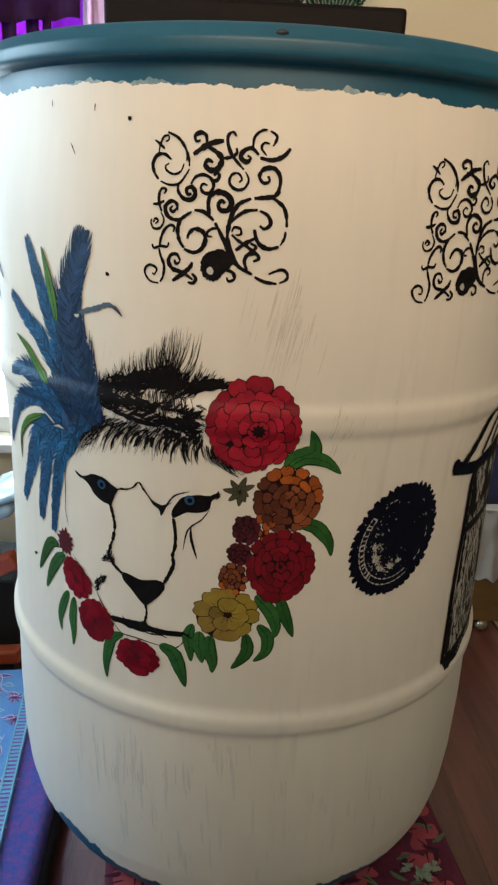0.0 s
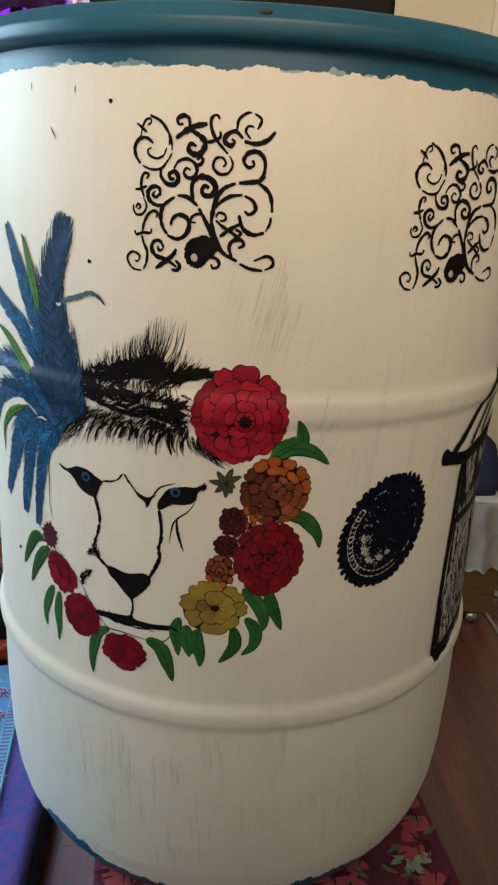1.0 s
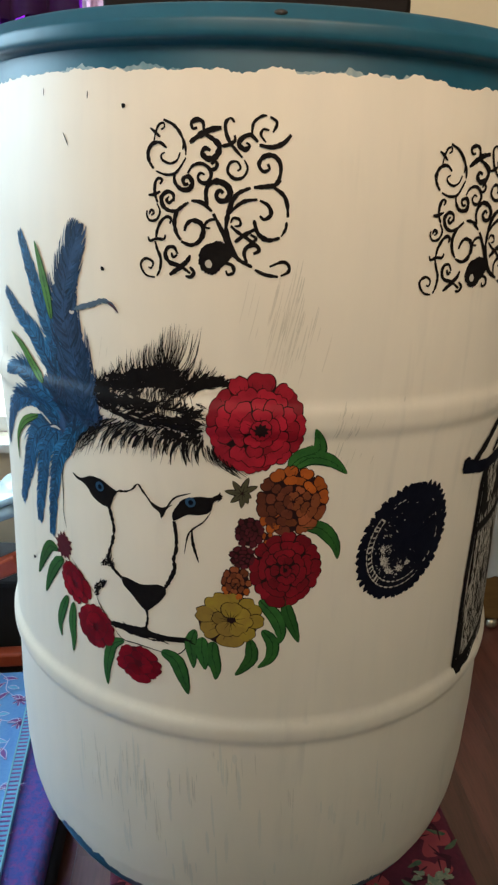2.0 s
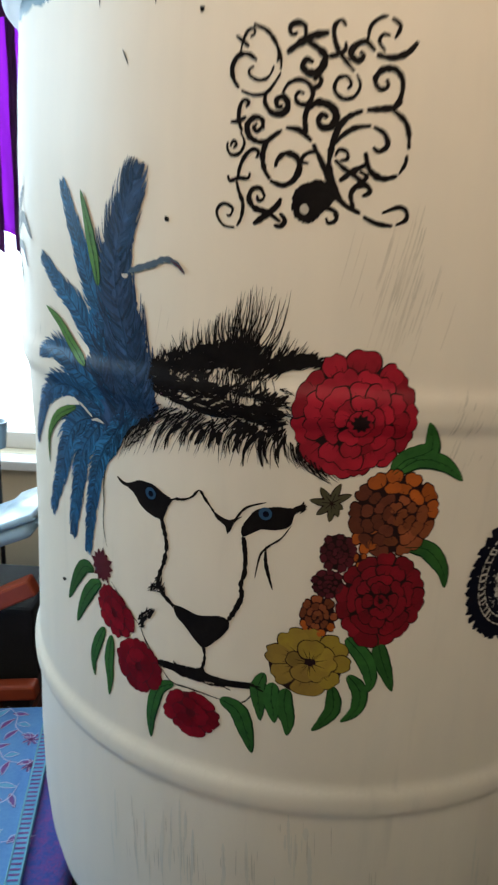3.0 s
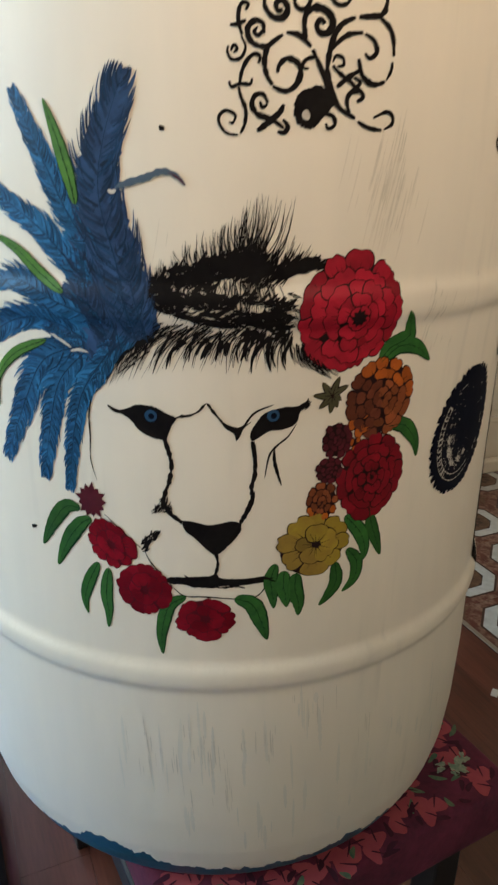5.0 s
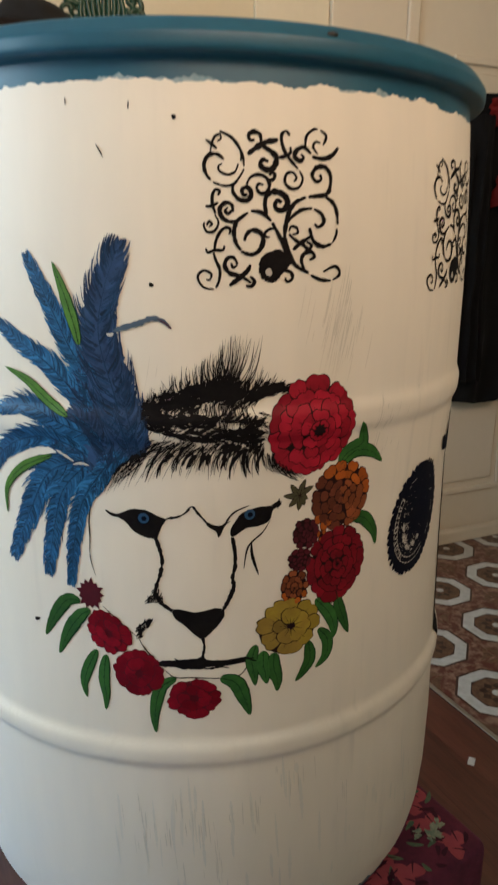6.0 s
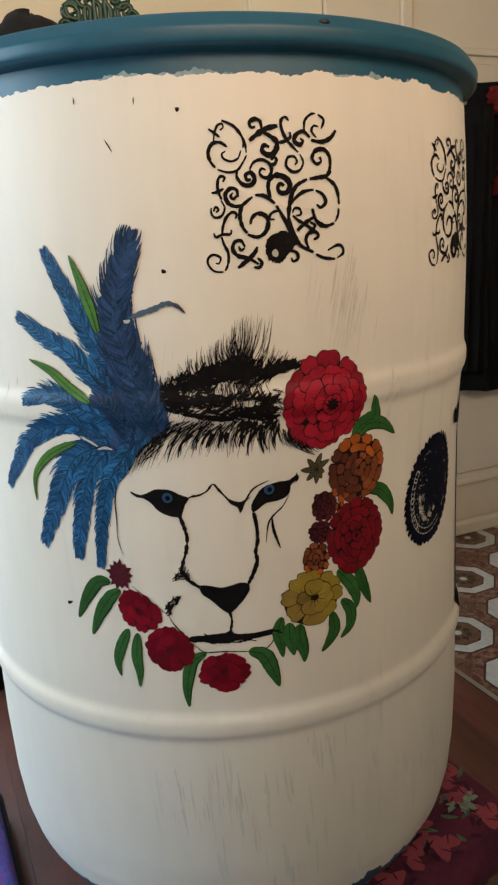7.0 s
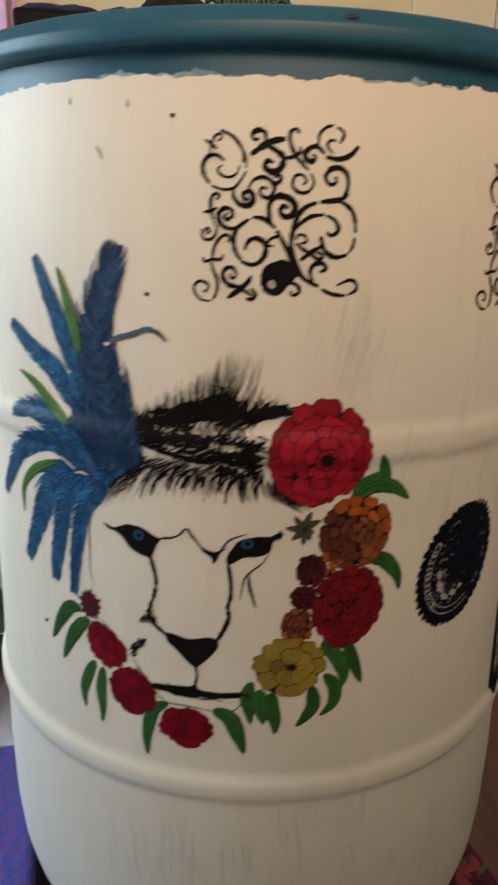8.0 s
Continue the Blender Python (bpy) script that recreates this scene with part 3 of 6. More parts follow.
leaf([(-200.0, 634.5), (-218.7, 645.9), (-236.9, 660.7), (-258.1, 670.0)], 8.5, LIME, 0.0024, "light green painted blade leaf")
leaf([(-221.0, 599.4), (-252.3, 585.6), (-274.5, 564.3), (-278.8, 539.2)], 7.5, LIME, 0.0020, "light green painted blade leaf")
stroke([(-216.7, 604.7), (-209.3, 601.1), (-200.4, 595.9)], 2.4, CHALK, 0.0026, wobble=0.6)
stroke([(-201.5, 593.2), (-194.2, 594.9), (-187.2, 593.5)], 2.2, CHALK, 0.0026, wobble=0.6)
stroke([(-165.0, 700.3), (-162.3, 699.2), (-159.4, 700.6)], 2.6, CHALK, 0.0030, wobble=0.6)
stroke([(-159.8, 702.2), (-149.6, 705.5), (-139.9, 708.2), (-130.2, 711.9), (-121.9, 709.9), (-115.5, 703.8)], 4.4, STEEL, 0.0026, "brush", 0.5)
stroke([(-126.3, 711.7), (-119.9, 708.2), (-115.3, 703.5)], 0.9, MAROON, 0.0029, "both", 0.5)

# dabs and scratches
patch([(-112, 852), (-109, 852), (-109, 850), (-111, 849)])
patch([(-131, 738), (-128, 737), (-128, 735), (-131, 735)])
patch([(-256, 443), (-250, 444), (-251, 442), (-255, 440)])
stroke([(-167.1, 833.5), (-164.4, 829.4), (-161.8, 824.4)], 1.0)
stroke([(-189.2, 865.0), (-189.2, 859.5)], 1.0)
stroke([(-142.2, 861.3), (-142.6, 855.9)], 1.0)

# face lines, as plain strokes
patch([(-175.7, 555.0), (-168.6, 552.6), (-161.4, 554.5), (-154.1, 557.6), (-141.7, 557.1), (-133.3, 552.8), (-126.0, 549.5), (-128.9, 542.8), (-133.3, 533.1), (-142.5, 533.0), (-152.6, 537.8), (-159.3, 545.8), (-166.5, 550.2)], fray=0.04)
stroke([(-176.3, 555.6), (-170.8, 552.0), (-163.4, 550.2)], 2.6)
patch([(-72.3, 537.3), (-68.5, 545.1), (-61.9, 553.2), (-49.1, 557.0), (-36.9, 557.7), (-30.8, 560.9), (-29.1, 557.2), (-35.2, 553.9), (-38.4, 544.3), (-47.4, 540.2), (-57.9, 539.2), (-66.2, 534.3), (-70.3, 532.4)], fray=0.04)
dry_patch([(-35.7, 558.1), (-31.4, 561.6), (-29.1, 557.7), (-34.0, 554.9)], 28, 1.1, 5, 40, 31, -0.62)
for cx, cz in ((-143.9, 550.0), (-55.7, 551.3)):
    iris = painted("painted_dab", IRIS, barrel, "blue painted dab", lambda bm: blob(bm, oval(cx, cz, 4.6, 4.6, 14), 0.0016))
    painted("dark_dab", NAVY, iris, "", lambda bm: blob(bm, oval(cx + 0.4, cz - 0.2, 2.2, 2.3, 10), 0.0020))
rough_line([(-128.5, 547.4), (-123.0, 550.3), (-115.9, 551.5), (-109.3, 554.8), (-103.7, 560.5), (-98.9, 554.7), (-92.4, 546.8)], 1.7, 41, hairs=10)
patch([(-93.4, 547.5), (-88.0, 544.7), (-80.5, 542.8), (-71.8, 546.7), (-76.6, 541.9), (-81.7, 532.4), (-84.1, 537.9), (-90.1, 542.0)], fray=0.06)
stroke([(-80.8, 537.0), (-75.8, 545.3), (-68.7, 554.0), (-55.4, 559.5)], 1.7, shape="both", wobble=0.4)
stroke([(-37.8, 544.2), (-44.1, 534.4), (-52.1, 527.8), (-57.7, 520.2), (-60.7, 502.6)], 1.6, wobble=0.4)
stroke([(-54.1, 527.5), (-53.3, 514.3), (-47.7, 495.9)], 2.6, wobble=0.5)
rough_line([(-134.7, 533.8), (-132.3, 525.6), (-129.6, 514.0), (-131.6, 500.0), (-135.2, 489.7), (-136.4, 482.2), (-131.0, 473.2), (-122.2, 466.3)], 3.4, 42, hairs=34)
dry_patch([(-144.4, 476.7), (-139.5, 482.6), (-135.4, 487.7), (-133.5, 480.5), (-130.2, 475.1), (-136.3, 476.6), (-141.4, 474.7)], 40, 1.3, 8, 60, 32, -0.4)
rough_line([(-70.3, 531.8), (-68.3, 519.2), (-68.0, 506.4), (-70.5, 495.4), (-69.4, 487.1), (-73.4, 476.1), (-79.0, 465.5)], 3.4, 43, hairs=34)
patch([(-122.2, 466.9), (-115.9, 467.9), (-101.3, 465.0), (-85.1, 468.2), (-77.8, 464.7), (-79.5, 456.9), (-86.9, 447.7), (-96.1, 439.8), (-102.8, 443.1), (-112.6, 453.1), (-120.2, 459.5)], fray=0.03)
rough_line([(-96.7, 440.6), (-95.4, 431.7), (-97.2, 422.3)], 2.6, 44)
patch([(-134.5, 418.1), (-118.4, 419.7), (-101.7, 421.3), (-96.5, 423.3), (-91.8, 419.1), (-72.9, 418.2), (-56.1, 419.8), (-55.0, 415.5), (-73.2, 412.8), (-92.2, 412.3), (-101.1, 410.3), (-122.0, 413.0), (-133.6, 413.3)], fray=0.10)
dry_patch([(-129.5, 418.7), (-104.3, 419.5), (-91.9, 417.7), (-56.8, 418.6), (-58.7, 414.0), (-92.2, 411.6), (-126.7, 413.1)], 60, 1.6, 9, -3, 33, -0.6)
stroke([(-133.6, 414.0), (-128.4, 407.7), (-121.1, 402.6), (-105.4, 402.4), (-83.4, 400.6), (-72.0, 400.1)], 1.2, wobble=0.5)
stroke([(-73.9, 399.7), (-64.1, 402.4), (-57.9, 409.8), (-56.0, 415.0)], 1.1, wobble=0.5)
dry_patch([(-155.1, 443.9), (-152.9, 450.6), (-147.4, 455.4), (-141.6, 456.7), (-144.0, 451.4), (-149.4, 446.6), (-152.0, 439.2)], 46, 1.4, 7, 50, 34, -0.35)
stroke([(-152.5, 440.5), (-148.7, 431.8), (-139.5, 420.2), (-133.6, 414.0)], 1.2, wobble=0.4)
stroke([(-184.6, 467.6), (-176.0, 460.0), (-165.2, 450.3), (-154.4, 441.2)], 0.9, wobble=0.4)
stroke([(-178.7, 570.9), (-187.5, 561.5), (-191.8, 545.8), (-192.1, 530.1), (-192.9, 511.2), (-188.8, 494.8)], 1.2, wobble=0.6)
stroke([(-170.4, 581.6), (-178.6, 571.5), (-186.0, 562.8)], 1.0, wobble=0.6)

# tuft and fringe
dry_patch([(-139.7, 645.6), (-131.2, 653.1), (-118.5, 655.6), (-103.7, 661.0), (-89.5, 664.8), (-73.8, 668.3), (-66.4, 661.5), (-63.7, 652.9), (-70.9, 646.6), (-82.2, 650.1), (-92.8, 654.1), (-101.4, 648.9), (-113.1, 644.8), (-125.2, 642.9), (-135.7, 641.8)], 236, 2.1, 11, 35, 51, -0.24)
dry_patch([(-95.0, 659.9), (-82.4, 663.2), (-73.4, 666.7), (-67.4, 661.1), (-64.7, 652.5), (-73.0, 646.3), (-80.1, 650.0), (-88.5, 649.0), (-96.0, 652.7)], 122, 2.5, 10, 60, 52, -0.52)
dry_patch([(-57.9, 650.8), (-51.2, 657.1), (-43.4, 661.6), (-30.3, 659.4), (-21.5, 654.8), (-32.2, 653.7), (-40.5, 653.5), (-48.8, 650.0), (-55.4, 647.9)], 99, 2.0, 10, 20, 53, -0.42)
dry_patch([(-70.0, 652.4), (-61.7, 659.6), (-53.6, 662.8), (-45.9, 655.0), (-51.6, 647.6), (-62.6, 643.8), (-70.1, 641.9)], 66, 1.1, 15, 48, 54, -0.12)
dry_patch([(-138.9, 640.4), (-127.9, 640.0), (-112.5, 637.8), (-97.0, 638.3), (-85.3, 636.6), (-86.2, 631.5), (-100.1, 630.9), (-115.5, 631.3), (-132.4, 632.1), (-136.9, 635.9)], 133, 2.0, 12, 0, 55, -0.30)
dry_patch([(-84.2, 637.5), (-73.6, 639.2), (-66.1, 636.1), (-47.7, 634.4), (-49.0, 628.1), (-58.7, 626.4), (-66.4, 631.4), (-76.8, 631.8)], 66, 1.5, 10, 25, 56, -0.14)
dry_patch([(-74.6, 623.5), (-66.6, 627.1), (-51.2, 626.2), (-50.5, 614.6), (-64.1, 615.5), (-73.7, 617.7)], 99, 2.4, 11, 8, 57, -0.47)
dry_patch([(-134.6, 630.6), (-120.8, 629.4), (-105.8, 623.1), (-90.4, 620.4), (-74.8, 617.2), (-85.3, 616.4), (-103.5, 618.5), (-118.7, 622.8), (-131.5, 625.6)], 89, 1.4, 13, -8, 58, -0.20)
dry_patch([(-80.1, 612.3), (-72.1, 612.7), (-64.0, 610.1), (-64.7, 605.7), (-75.0, 605.6)], 37, 2.0, 9, 70, 59, -0.42)
dry_patch([(-58.6, 613.1), (-48.6, 612.0), (-48.1, 606.2), (-55.9, 606.5)], 24, 1.8, 8, 60, 60, -0.42)
dry_patch([(-139.8, 644.5), (-125.8, 649.2), (-109.0, 651.4), (-95.6, 651.1), (-96.8, 641.3), (-109.8, 640.6), (-125.3, 640.8), (-137.9, 640.4)], 120, 1.8, 10, 25, 61, -0.10)
dry_patch([(-138.1, 632.3), (-125.7, 631.8), (-102.7, 630.0), (-86.8, 629.9), (-74.6, 624.0), (-74.8, 618.4), (-90.4, 620.4), (-105.7, 624.8), (-123.3, 629.6), (-135.0, 629.0)], 90, 1.5, 11, 15, 62, 0.0)
hair([(-133.0, 643.2), (-114.6, 646.2), (-96.3, 647.7), (-78.4, 643.8), (-57.3, 643.4)], [(-137.1, 632.0), (-120.7, 630.0), (-102.8, 628.9), (-82.6, 620.6), (-53.5, 624.2)], 70, 0.6, 14, bow=0.04, short=0.5, spread=6)
hair([(-135.7, 643.3), (-109.0, 651.9), (-87.7, 661.0), (-72.0, 663.0), (-64.5, 657.2)], [(-139.5, 653.5), (-115.3, 670.5), (-93.5, 683.0), (-78.4, 695.7), (-64.2, 701.3)], 78, 0.62, 1, bow=0.06, short=0.55)
hair([(-82.7, 658.6), (-74.7, 661.9), (-69.6, 660.2), (-64.6, 654.5)], [(-77.4, 695.2), (-64.2, 701.3), (-55.4, 701.7), (-46.7, 697.0)], 26, 0.62, 2, bow=-0.05, short=0.7)
hair([(-70.0, 652.4), (-62.1, 651.7), (-54.1, 652.3), (-46.0, 653.4)], [(-49.8, 687.1), (-42.3, 676.2), (-35.8, 668.3), (-25.7, 663.7)], 34, 0.7, 3, bow=-0.12, short=0.4)
hair([(-62.4, 646.4), (-54.3, 648.9), (-44.6, 652.8)], [(-41.6, 659.1), (-31.9, 660.8), (-22.1, 659.9)], 30, 0.8, 13, bow=-0.05, short=0.4)
hair([(-136.7, 643.3), (-111.7, 650.5), (-90.4, 659.6), (-74.7, 662.7), (-64.5, 656.6)], [(-142.7, 653.6), (-120.7, 666.7), (-98.1, 678.2), (-80.8, 689.3), (-62.7, 690.6)], 70, 0.55, 21, bow=0.10, short=0.3, spread=5)
hair([(-125.1, 643.9), (-104.3, 645.6), (-83.3, 648.1), (-65.0, 646.7)], [(-129.3, 631.7), (-107.9, 629.2), (-84.8, 627.6), (-61.3, 626.9)], 56, 0.6, 22, bow=0.0, short=0.4, spread=6)
hair([(-131.9, 638.7), (-115.2, 634.9), (-97.3, 633.8), (-79.5, 631.2), (-58.6, 630.7)], [(-138.8, 630.2), (-123.7, 625.2), (-105.6, 625.8), (-85.2, 621.6), (-61.5, 621.2)], 46, 0.7, 4, bow=0.05, spread=5)
hair([(-87.2, 648.4), (-83.3, 648.1), (-78.2, 646.4), (-71.8, 644.6)], [(-86.6, 616.5), (-83.3, 614.7), (-79.0, 615.2), (-73.5, 616.8)], 7, 0.6, 5, bow=0.0, short=0.5)
hair([(-132.2, 631.8), (-113.5, 622.8), (-93.2, 616.5), (-72.1, 613.3), (-47.5, 611.8)], [(-136.2, 618.2), (-119.8, 612.8), (-96.3, 608.4), (-72.2, 607.8), (-46.2, 606.0)], 34, 0.7, 6, bow=0.06, spread=4)
hair([(-128.4, 615.7), (-111.8, 614.1), (-90.7, 613.2), (-69.4, 610.7), (-47.5, 607.3)], [(-165.3, 572.5), (-133.4, 582.3), (-100.6, 583.9), (-78.9, 583.3), (-48.2, 584.1)], 92, 0.8, 7, bow=-0.10, short=0.5, spread=4)
hair([(-122.3, 610.0), (-104.3, 607.6), (-85.7, 606.2), (-66.9, 605.9), (-47.7, 602.5)], [(-138.9, 582.4), (-114.3, 582.8), (-95.2, 583.5), (-76.1, 584.2), (-48.2, 585.2)], 22, 3.0, 8, bow=-0.10, short=0.5, spread=5)
hair([(-131.2, 616.5), (-137.6, 609.3), (-145.1, 602.5)], [(-161.6, 580.0), (-169.6, 572.8), (-177.5, 567.7)], 24, 0.7, 9, bow=-0.10, short=0.5, spread=5)
hair([(-140.5, 605.1), (-148.2, 599.2), (-157.4, 591.4)], [(-155.0, 588.5), (-167.6, 577.1), (-177.5, 568.3)], 9, 1.6, 19, bow=-0.10, short=0.4, spread=6)
hair([(-47.5, 608.9), (-40.6, 603.1), (-30.7, 592.8), (-18.9, 588.3)], [(-42.5, 584.0), (-30.9, 581.3), (-19.1, 579.1), (-6.2, 576.6)], 44, 0.85, 10, bow=-0.10, short=0.4)
hair([(-136.7, 643.3), (-138.4, 638.4), (-137.0, 633.4)], [(-141.6, 648.3), (-142.1, 638.1), (-140.4, 630.8)], 18, 0.7, 11, bow=0.0)
hair([(-49.6, 640.1), (-46.6, 629.5), (-45.8, 618.3)], [(-41.5, 639.9), (-38.5, 627.3), (-39.4, 614.5)], 20, 0.6, 12, bow=0.0, short=0.3)

# garland
RED_BRIGHT = material("bright_red_petal", (0.42, 0.012, 0.032), 0.5, second=(0.27, 0.008, 0.022), scale=50, fine=180, amount=0.9, random_value=0.25, spec=0.2)
SCARLET = material("scarlet_petal", (0.215, 0.004, 0.013), 0.55, second=(0.12, 0.003, 0.010), scale=60, fine=180, amount=0.9, random_value=0.25, spec=0.1)
BROWN = material("brown_petal", (0.15, 0.040, 0.018), 0.55, second=(0.09, 0.022, 0.012), scale=60, fine=200, amount=0.9, random_value=0.3, spec=0.2)
YELLOW = material("mustard_petal", (0.34, 0.25, 0.030), 0.5, second=(0.25, 0.16, 0.03), scale=60, fine=200, amount=0.9, random_value=0.15, spec=0.2)
SMALL = ((0.50, 9, 0.50, 0.62), (0.14, 6, 0.48, 0.60))
painted("painted_flower", MAROON, barrel, "dark maroon spiky painted flower", lambda bm: blob(bm, [(x, z) for i in range(26) for a in (math.pi * i / 13,) for q in (13.0 + 1.5 * math.sin(5 * a) if i % 2 == 0 else 9.5,)
                                                                                               for x, z in ((-195.1, 476.9),) for x, z in ((x + q * math.cos(a), z + 1.15 * q * math.sin(a)),)], 0.0013, 0, False))
flower(-179.8, 442.2, 24, 18, SCARLET, "small red painted flower, longer than wide", SMALL, seed=2, eye=0.0, line=CRIMSON_LINE, tilt=-0.72)
flower(-153.4, 405.6, 23, 24, SCARLET, "small red painted flower", SMALL, seed=3, eye=0.0, line=CRIMSON_LINE)
flower(-104.8, 382.1, 25, 20, SCARLET, "small red painted flower", SMALL, seed=4, eye=0.0, line=CRIMSON_LINE)
flower(-5.7, 624.1, 40, 41.5, lambda a, k: RED_BRIGHT if k and math.cos(a - 2.2) > -0.6 else RED, "large red painted bloom with dark centre",
       ((0.66, 13, 0.36, 0.46), (0.48, 12, 0.34, 0.40), (0.31, 9, 0.32, 0.40), (0.16, 7, 0.26, 0.36), (0.05, 5, 0.18, 0.24)), seed=5, off=(7, -4), eye=0.11, gap=0.85)
flower(30.8, 557.5, 31, 32, lambda a, k: ORANGE if math.sin(a + 0.3) > 0.35 and k < 2 else (RUST if math.cos(a) > -0.2 else BROWN), "rust brown painted bloom with orange petals",
       ((0.68, 13, 0.32, 0.40), (0.46, 11, 0.30, 0.38), (0.24, 8, 0.28, 0.34), (0.02, 5, 0.26, 0.30)), seed=6, eye=0.0, gap=0.9, rays=1)
flower(13.4, 540.6, 11, 13, ORANGE, "cluster of orange painted petals", ((0.22, 5, 0.72, 0.70),), seed=7, eye=0.0, gap=0.8, rays=1, ground_size=0.6)
flower(10.5, 523.8, 6, 7, ORANGE, "cluster of orange painted petals", ((0.16, 3, 0.78, 0.90),), seed=9, eye=0.0, gap=0.8, rays=1, ground_size=0.6)
DARKROSE = ((0.54, 9, 0.46, 0.52), (0.26, 7, 0.40, 0.46), (0.0, 4, 0.34, 0.40))
flower(-4.9, 528.3, 13, 15, MAROON, "dark maroon painted bloom", DARKROSE, eye=0.0, seed=10, gap=0.7, rays=1)
flower(-9.6, 504.6, 12, 11, MAROON, "dark maroon painted bloom", DARKROSE, eye=0.0, seed=11, gap=0.7, rays=1)
flower(-14.8, 479.2, 14, 17, lambda a, k: ORANGE if math.sin(a) < -0.3 and k == 0 else RUST, "rust brown painted bloom", DARKROSE, eye=0.0, seed=13, gap=0.9, rays=1)
flower(27.3, 494.0, 31, 36, CRIMSON, "deep crimson painted bloom",
       ((0.66, 13, 0.36, 0.46), (0.48, 11, 0.32, 0.40), (0.30, 9, 0.30, 0.38), (0.14, 6, 0.26, 0.34), (0.0, 4, 0.18, 0.24)), seed=12, eye=0.05, gap=0.9)
flower(-20.4, 441.1, 31, 28, lambda a, k: YELLOW if math.cos(a - 0.6) > 0.0 else OCHRE, "ochre yellow painted bloom",
       ((0.40, 8, 0.60, 0.62), (0.10, 5, 0.52, 0.56)), seed=14, eye=0.09, gap=0.8, off=(3, 2), rays=3)
star(-11.9, 563.7, ((176, 15), (128, 13.5), (70, 15), (28, 14.5), (-28, 9), (-62, 11), (-92, 14), (-136, 13.5)), OLIVE, "olive eight-pointed painted star")
leaf([(-205.1, 468.6), (-218.1, 467.9), (-232.4, 450.8), (-244.1, 428.6)], 12)
leaf([(-196.1, 462.0), (-206.8, 454.1), (-219.8, 436.0), (-230.1, 413.4)], 12)
leaf([(-191.7, 424.1), (-200.6, 406.4), (-205.9, 389.3), (-203.9, 374.6)], 10)
leaf([(-183.2, 420.6), (-186.1, 397.3), (-184.9, 381.2), (-185.7, 365.3)], 10)
leaf([(-120.6, 401.9), (-133.9, 392.5), (-140.3, 367.8), (-139.9, 347.0)], 10.5)
leaf([(-82.1, 400.8), (-67.8, 394.6), (-60.2, 377.2), (-55.2, 360.6)], 13.5)
leaf([(25.4, 587.2), (33.5, 595.8), (49.4, 603.8), (44.6, 622.0)], 13.5)
leaf([(26.8, 585.8), (42.2, 596.1), (60.1, 592.9), (75.1, 581.0)], 12)
leaf([(40.6, 533.4), (56.3, 531.7), (69.7, 517.1), (73.6, 502.0)], 12)
leaf([(29.0, 464.9), (31.9, 451.6), (38.0, 435.8), (43.5, 421.3)], 11)
leaf([(6.7, 464.3), (22.2, 445.9), (27.1, 427.7), (21.2, 418.8)], 12)
leaf([(10.2, 434.4), (19.8, 421.3), (18.5, 406.0), (8.1, 395.5)], 11)
leaf([(-0.5, 424.7), (1.8, 407.2), (-4.6, 395.4), (-12.2, 386.7)], 11)
leaf([(-49.7, 429.7), (-53.7, 416.0), (-51.8, 401.8), (-50.4, 389.6)], 10.5)
leaf([(-42.8, 423.0), (-43.4, 410.6), (-41.3, 399.8), (-39.8, 389.6)], 12)
leaf([(-33.0, 419.7), (-33.6, 405.2), (-30.1, 392.5), (-30.0, 380.4)], 12.5)

# medallion
MED = (143, 513)

# grey sprig
stroke([(-417.3, 630.2), (-425.7, 657.9), (-382.5, 695.5), (-349.3, 728.2)], 3.4, GREY, name="painted_leaf", label="grey painted sprig")
stroke([(-360.5, 715.1), (-341.1, 735.9), (-312.0, 756.6)], 9.8, GREY, name="painted_leaf", label="grey painted sprig")
stroke([(-355.8, 717.9), (-318.7, 733.8), (-288.1, 717.8)], 8.8, GREY, name="painted_leaf", label="grey painted sprig")
stroke([(-362.4, 709.9), (-323.4, 711.7), (-303.1, 695.5)], 6.9, GREY, name="painted_leaf", label="grey painted sprig")
stroke([(-371.0, 699.0), (-340.6, 695.7), (-325.3, 683.1)], 5.9, GREY, name="painted_leaf", label="grey painted sprig")
stroke([(-380.4, 689.2), (-361.6, 681.2), (-348.3, 669.3)], 4.9, GREY, name="painted_leaf", label="grey painted sprig")

# scroll ornament, twice
BULB = [(-2.7, -28.7), (4.5, -26.4), (11.0, -28.7), (15.2, -34.7), (12.8, -39.9), (6.3, -45.9), (3.1, -49.6), (-2.5, -50.3), (-8.1, -46.5), (-10.2, -39.8), (-8.2, -32.3)]
ORNAMENT = (-42, 788)


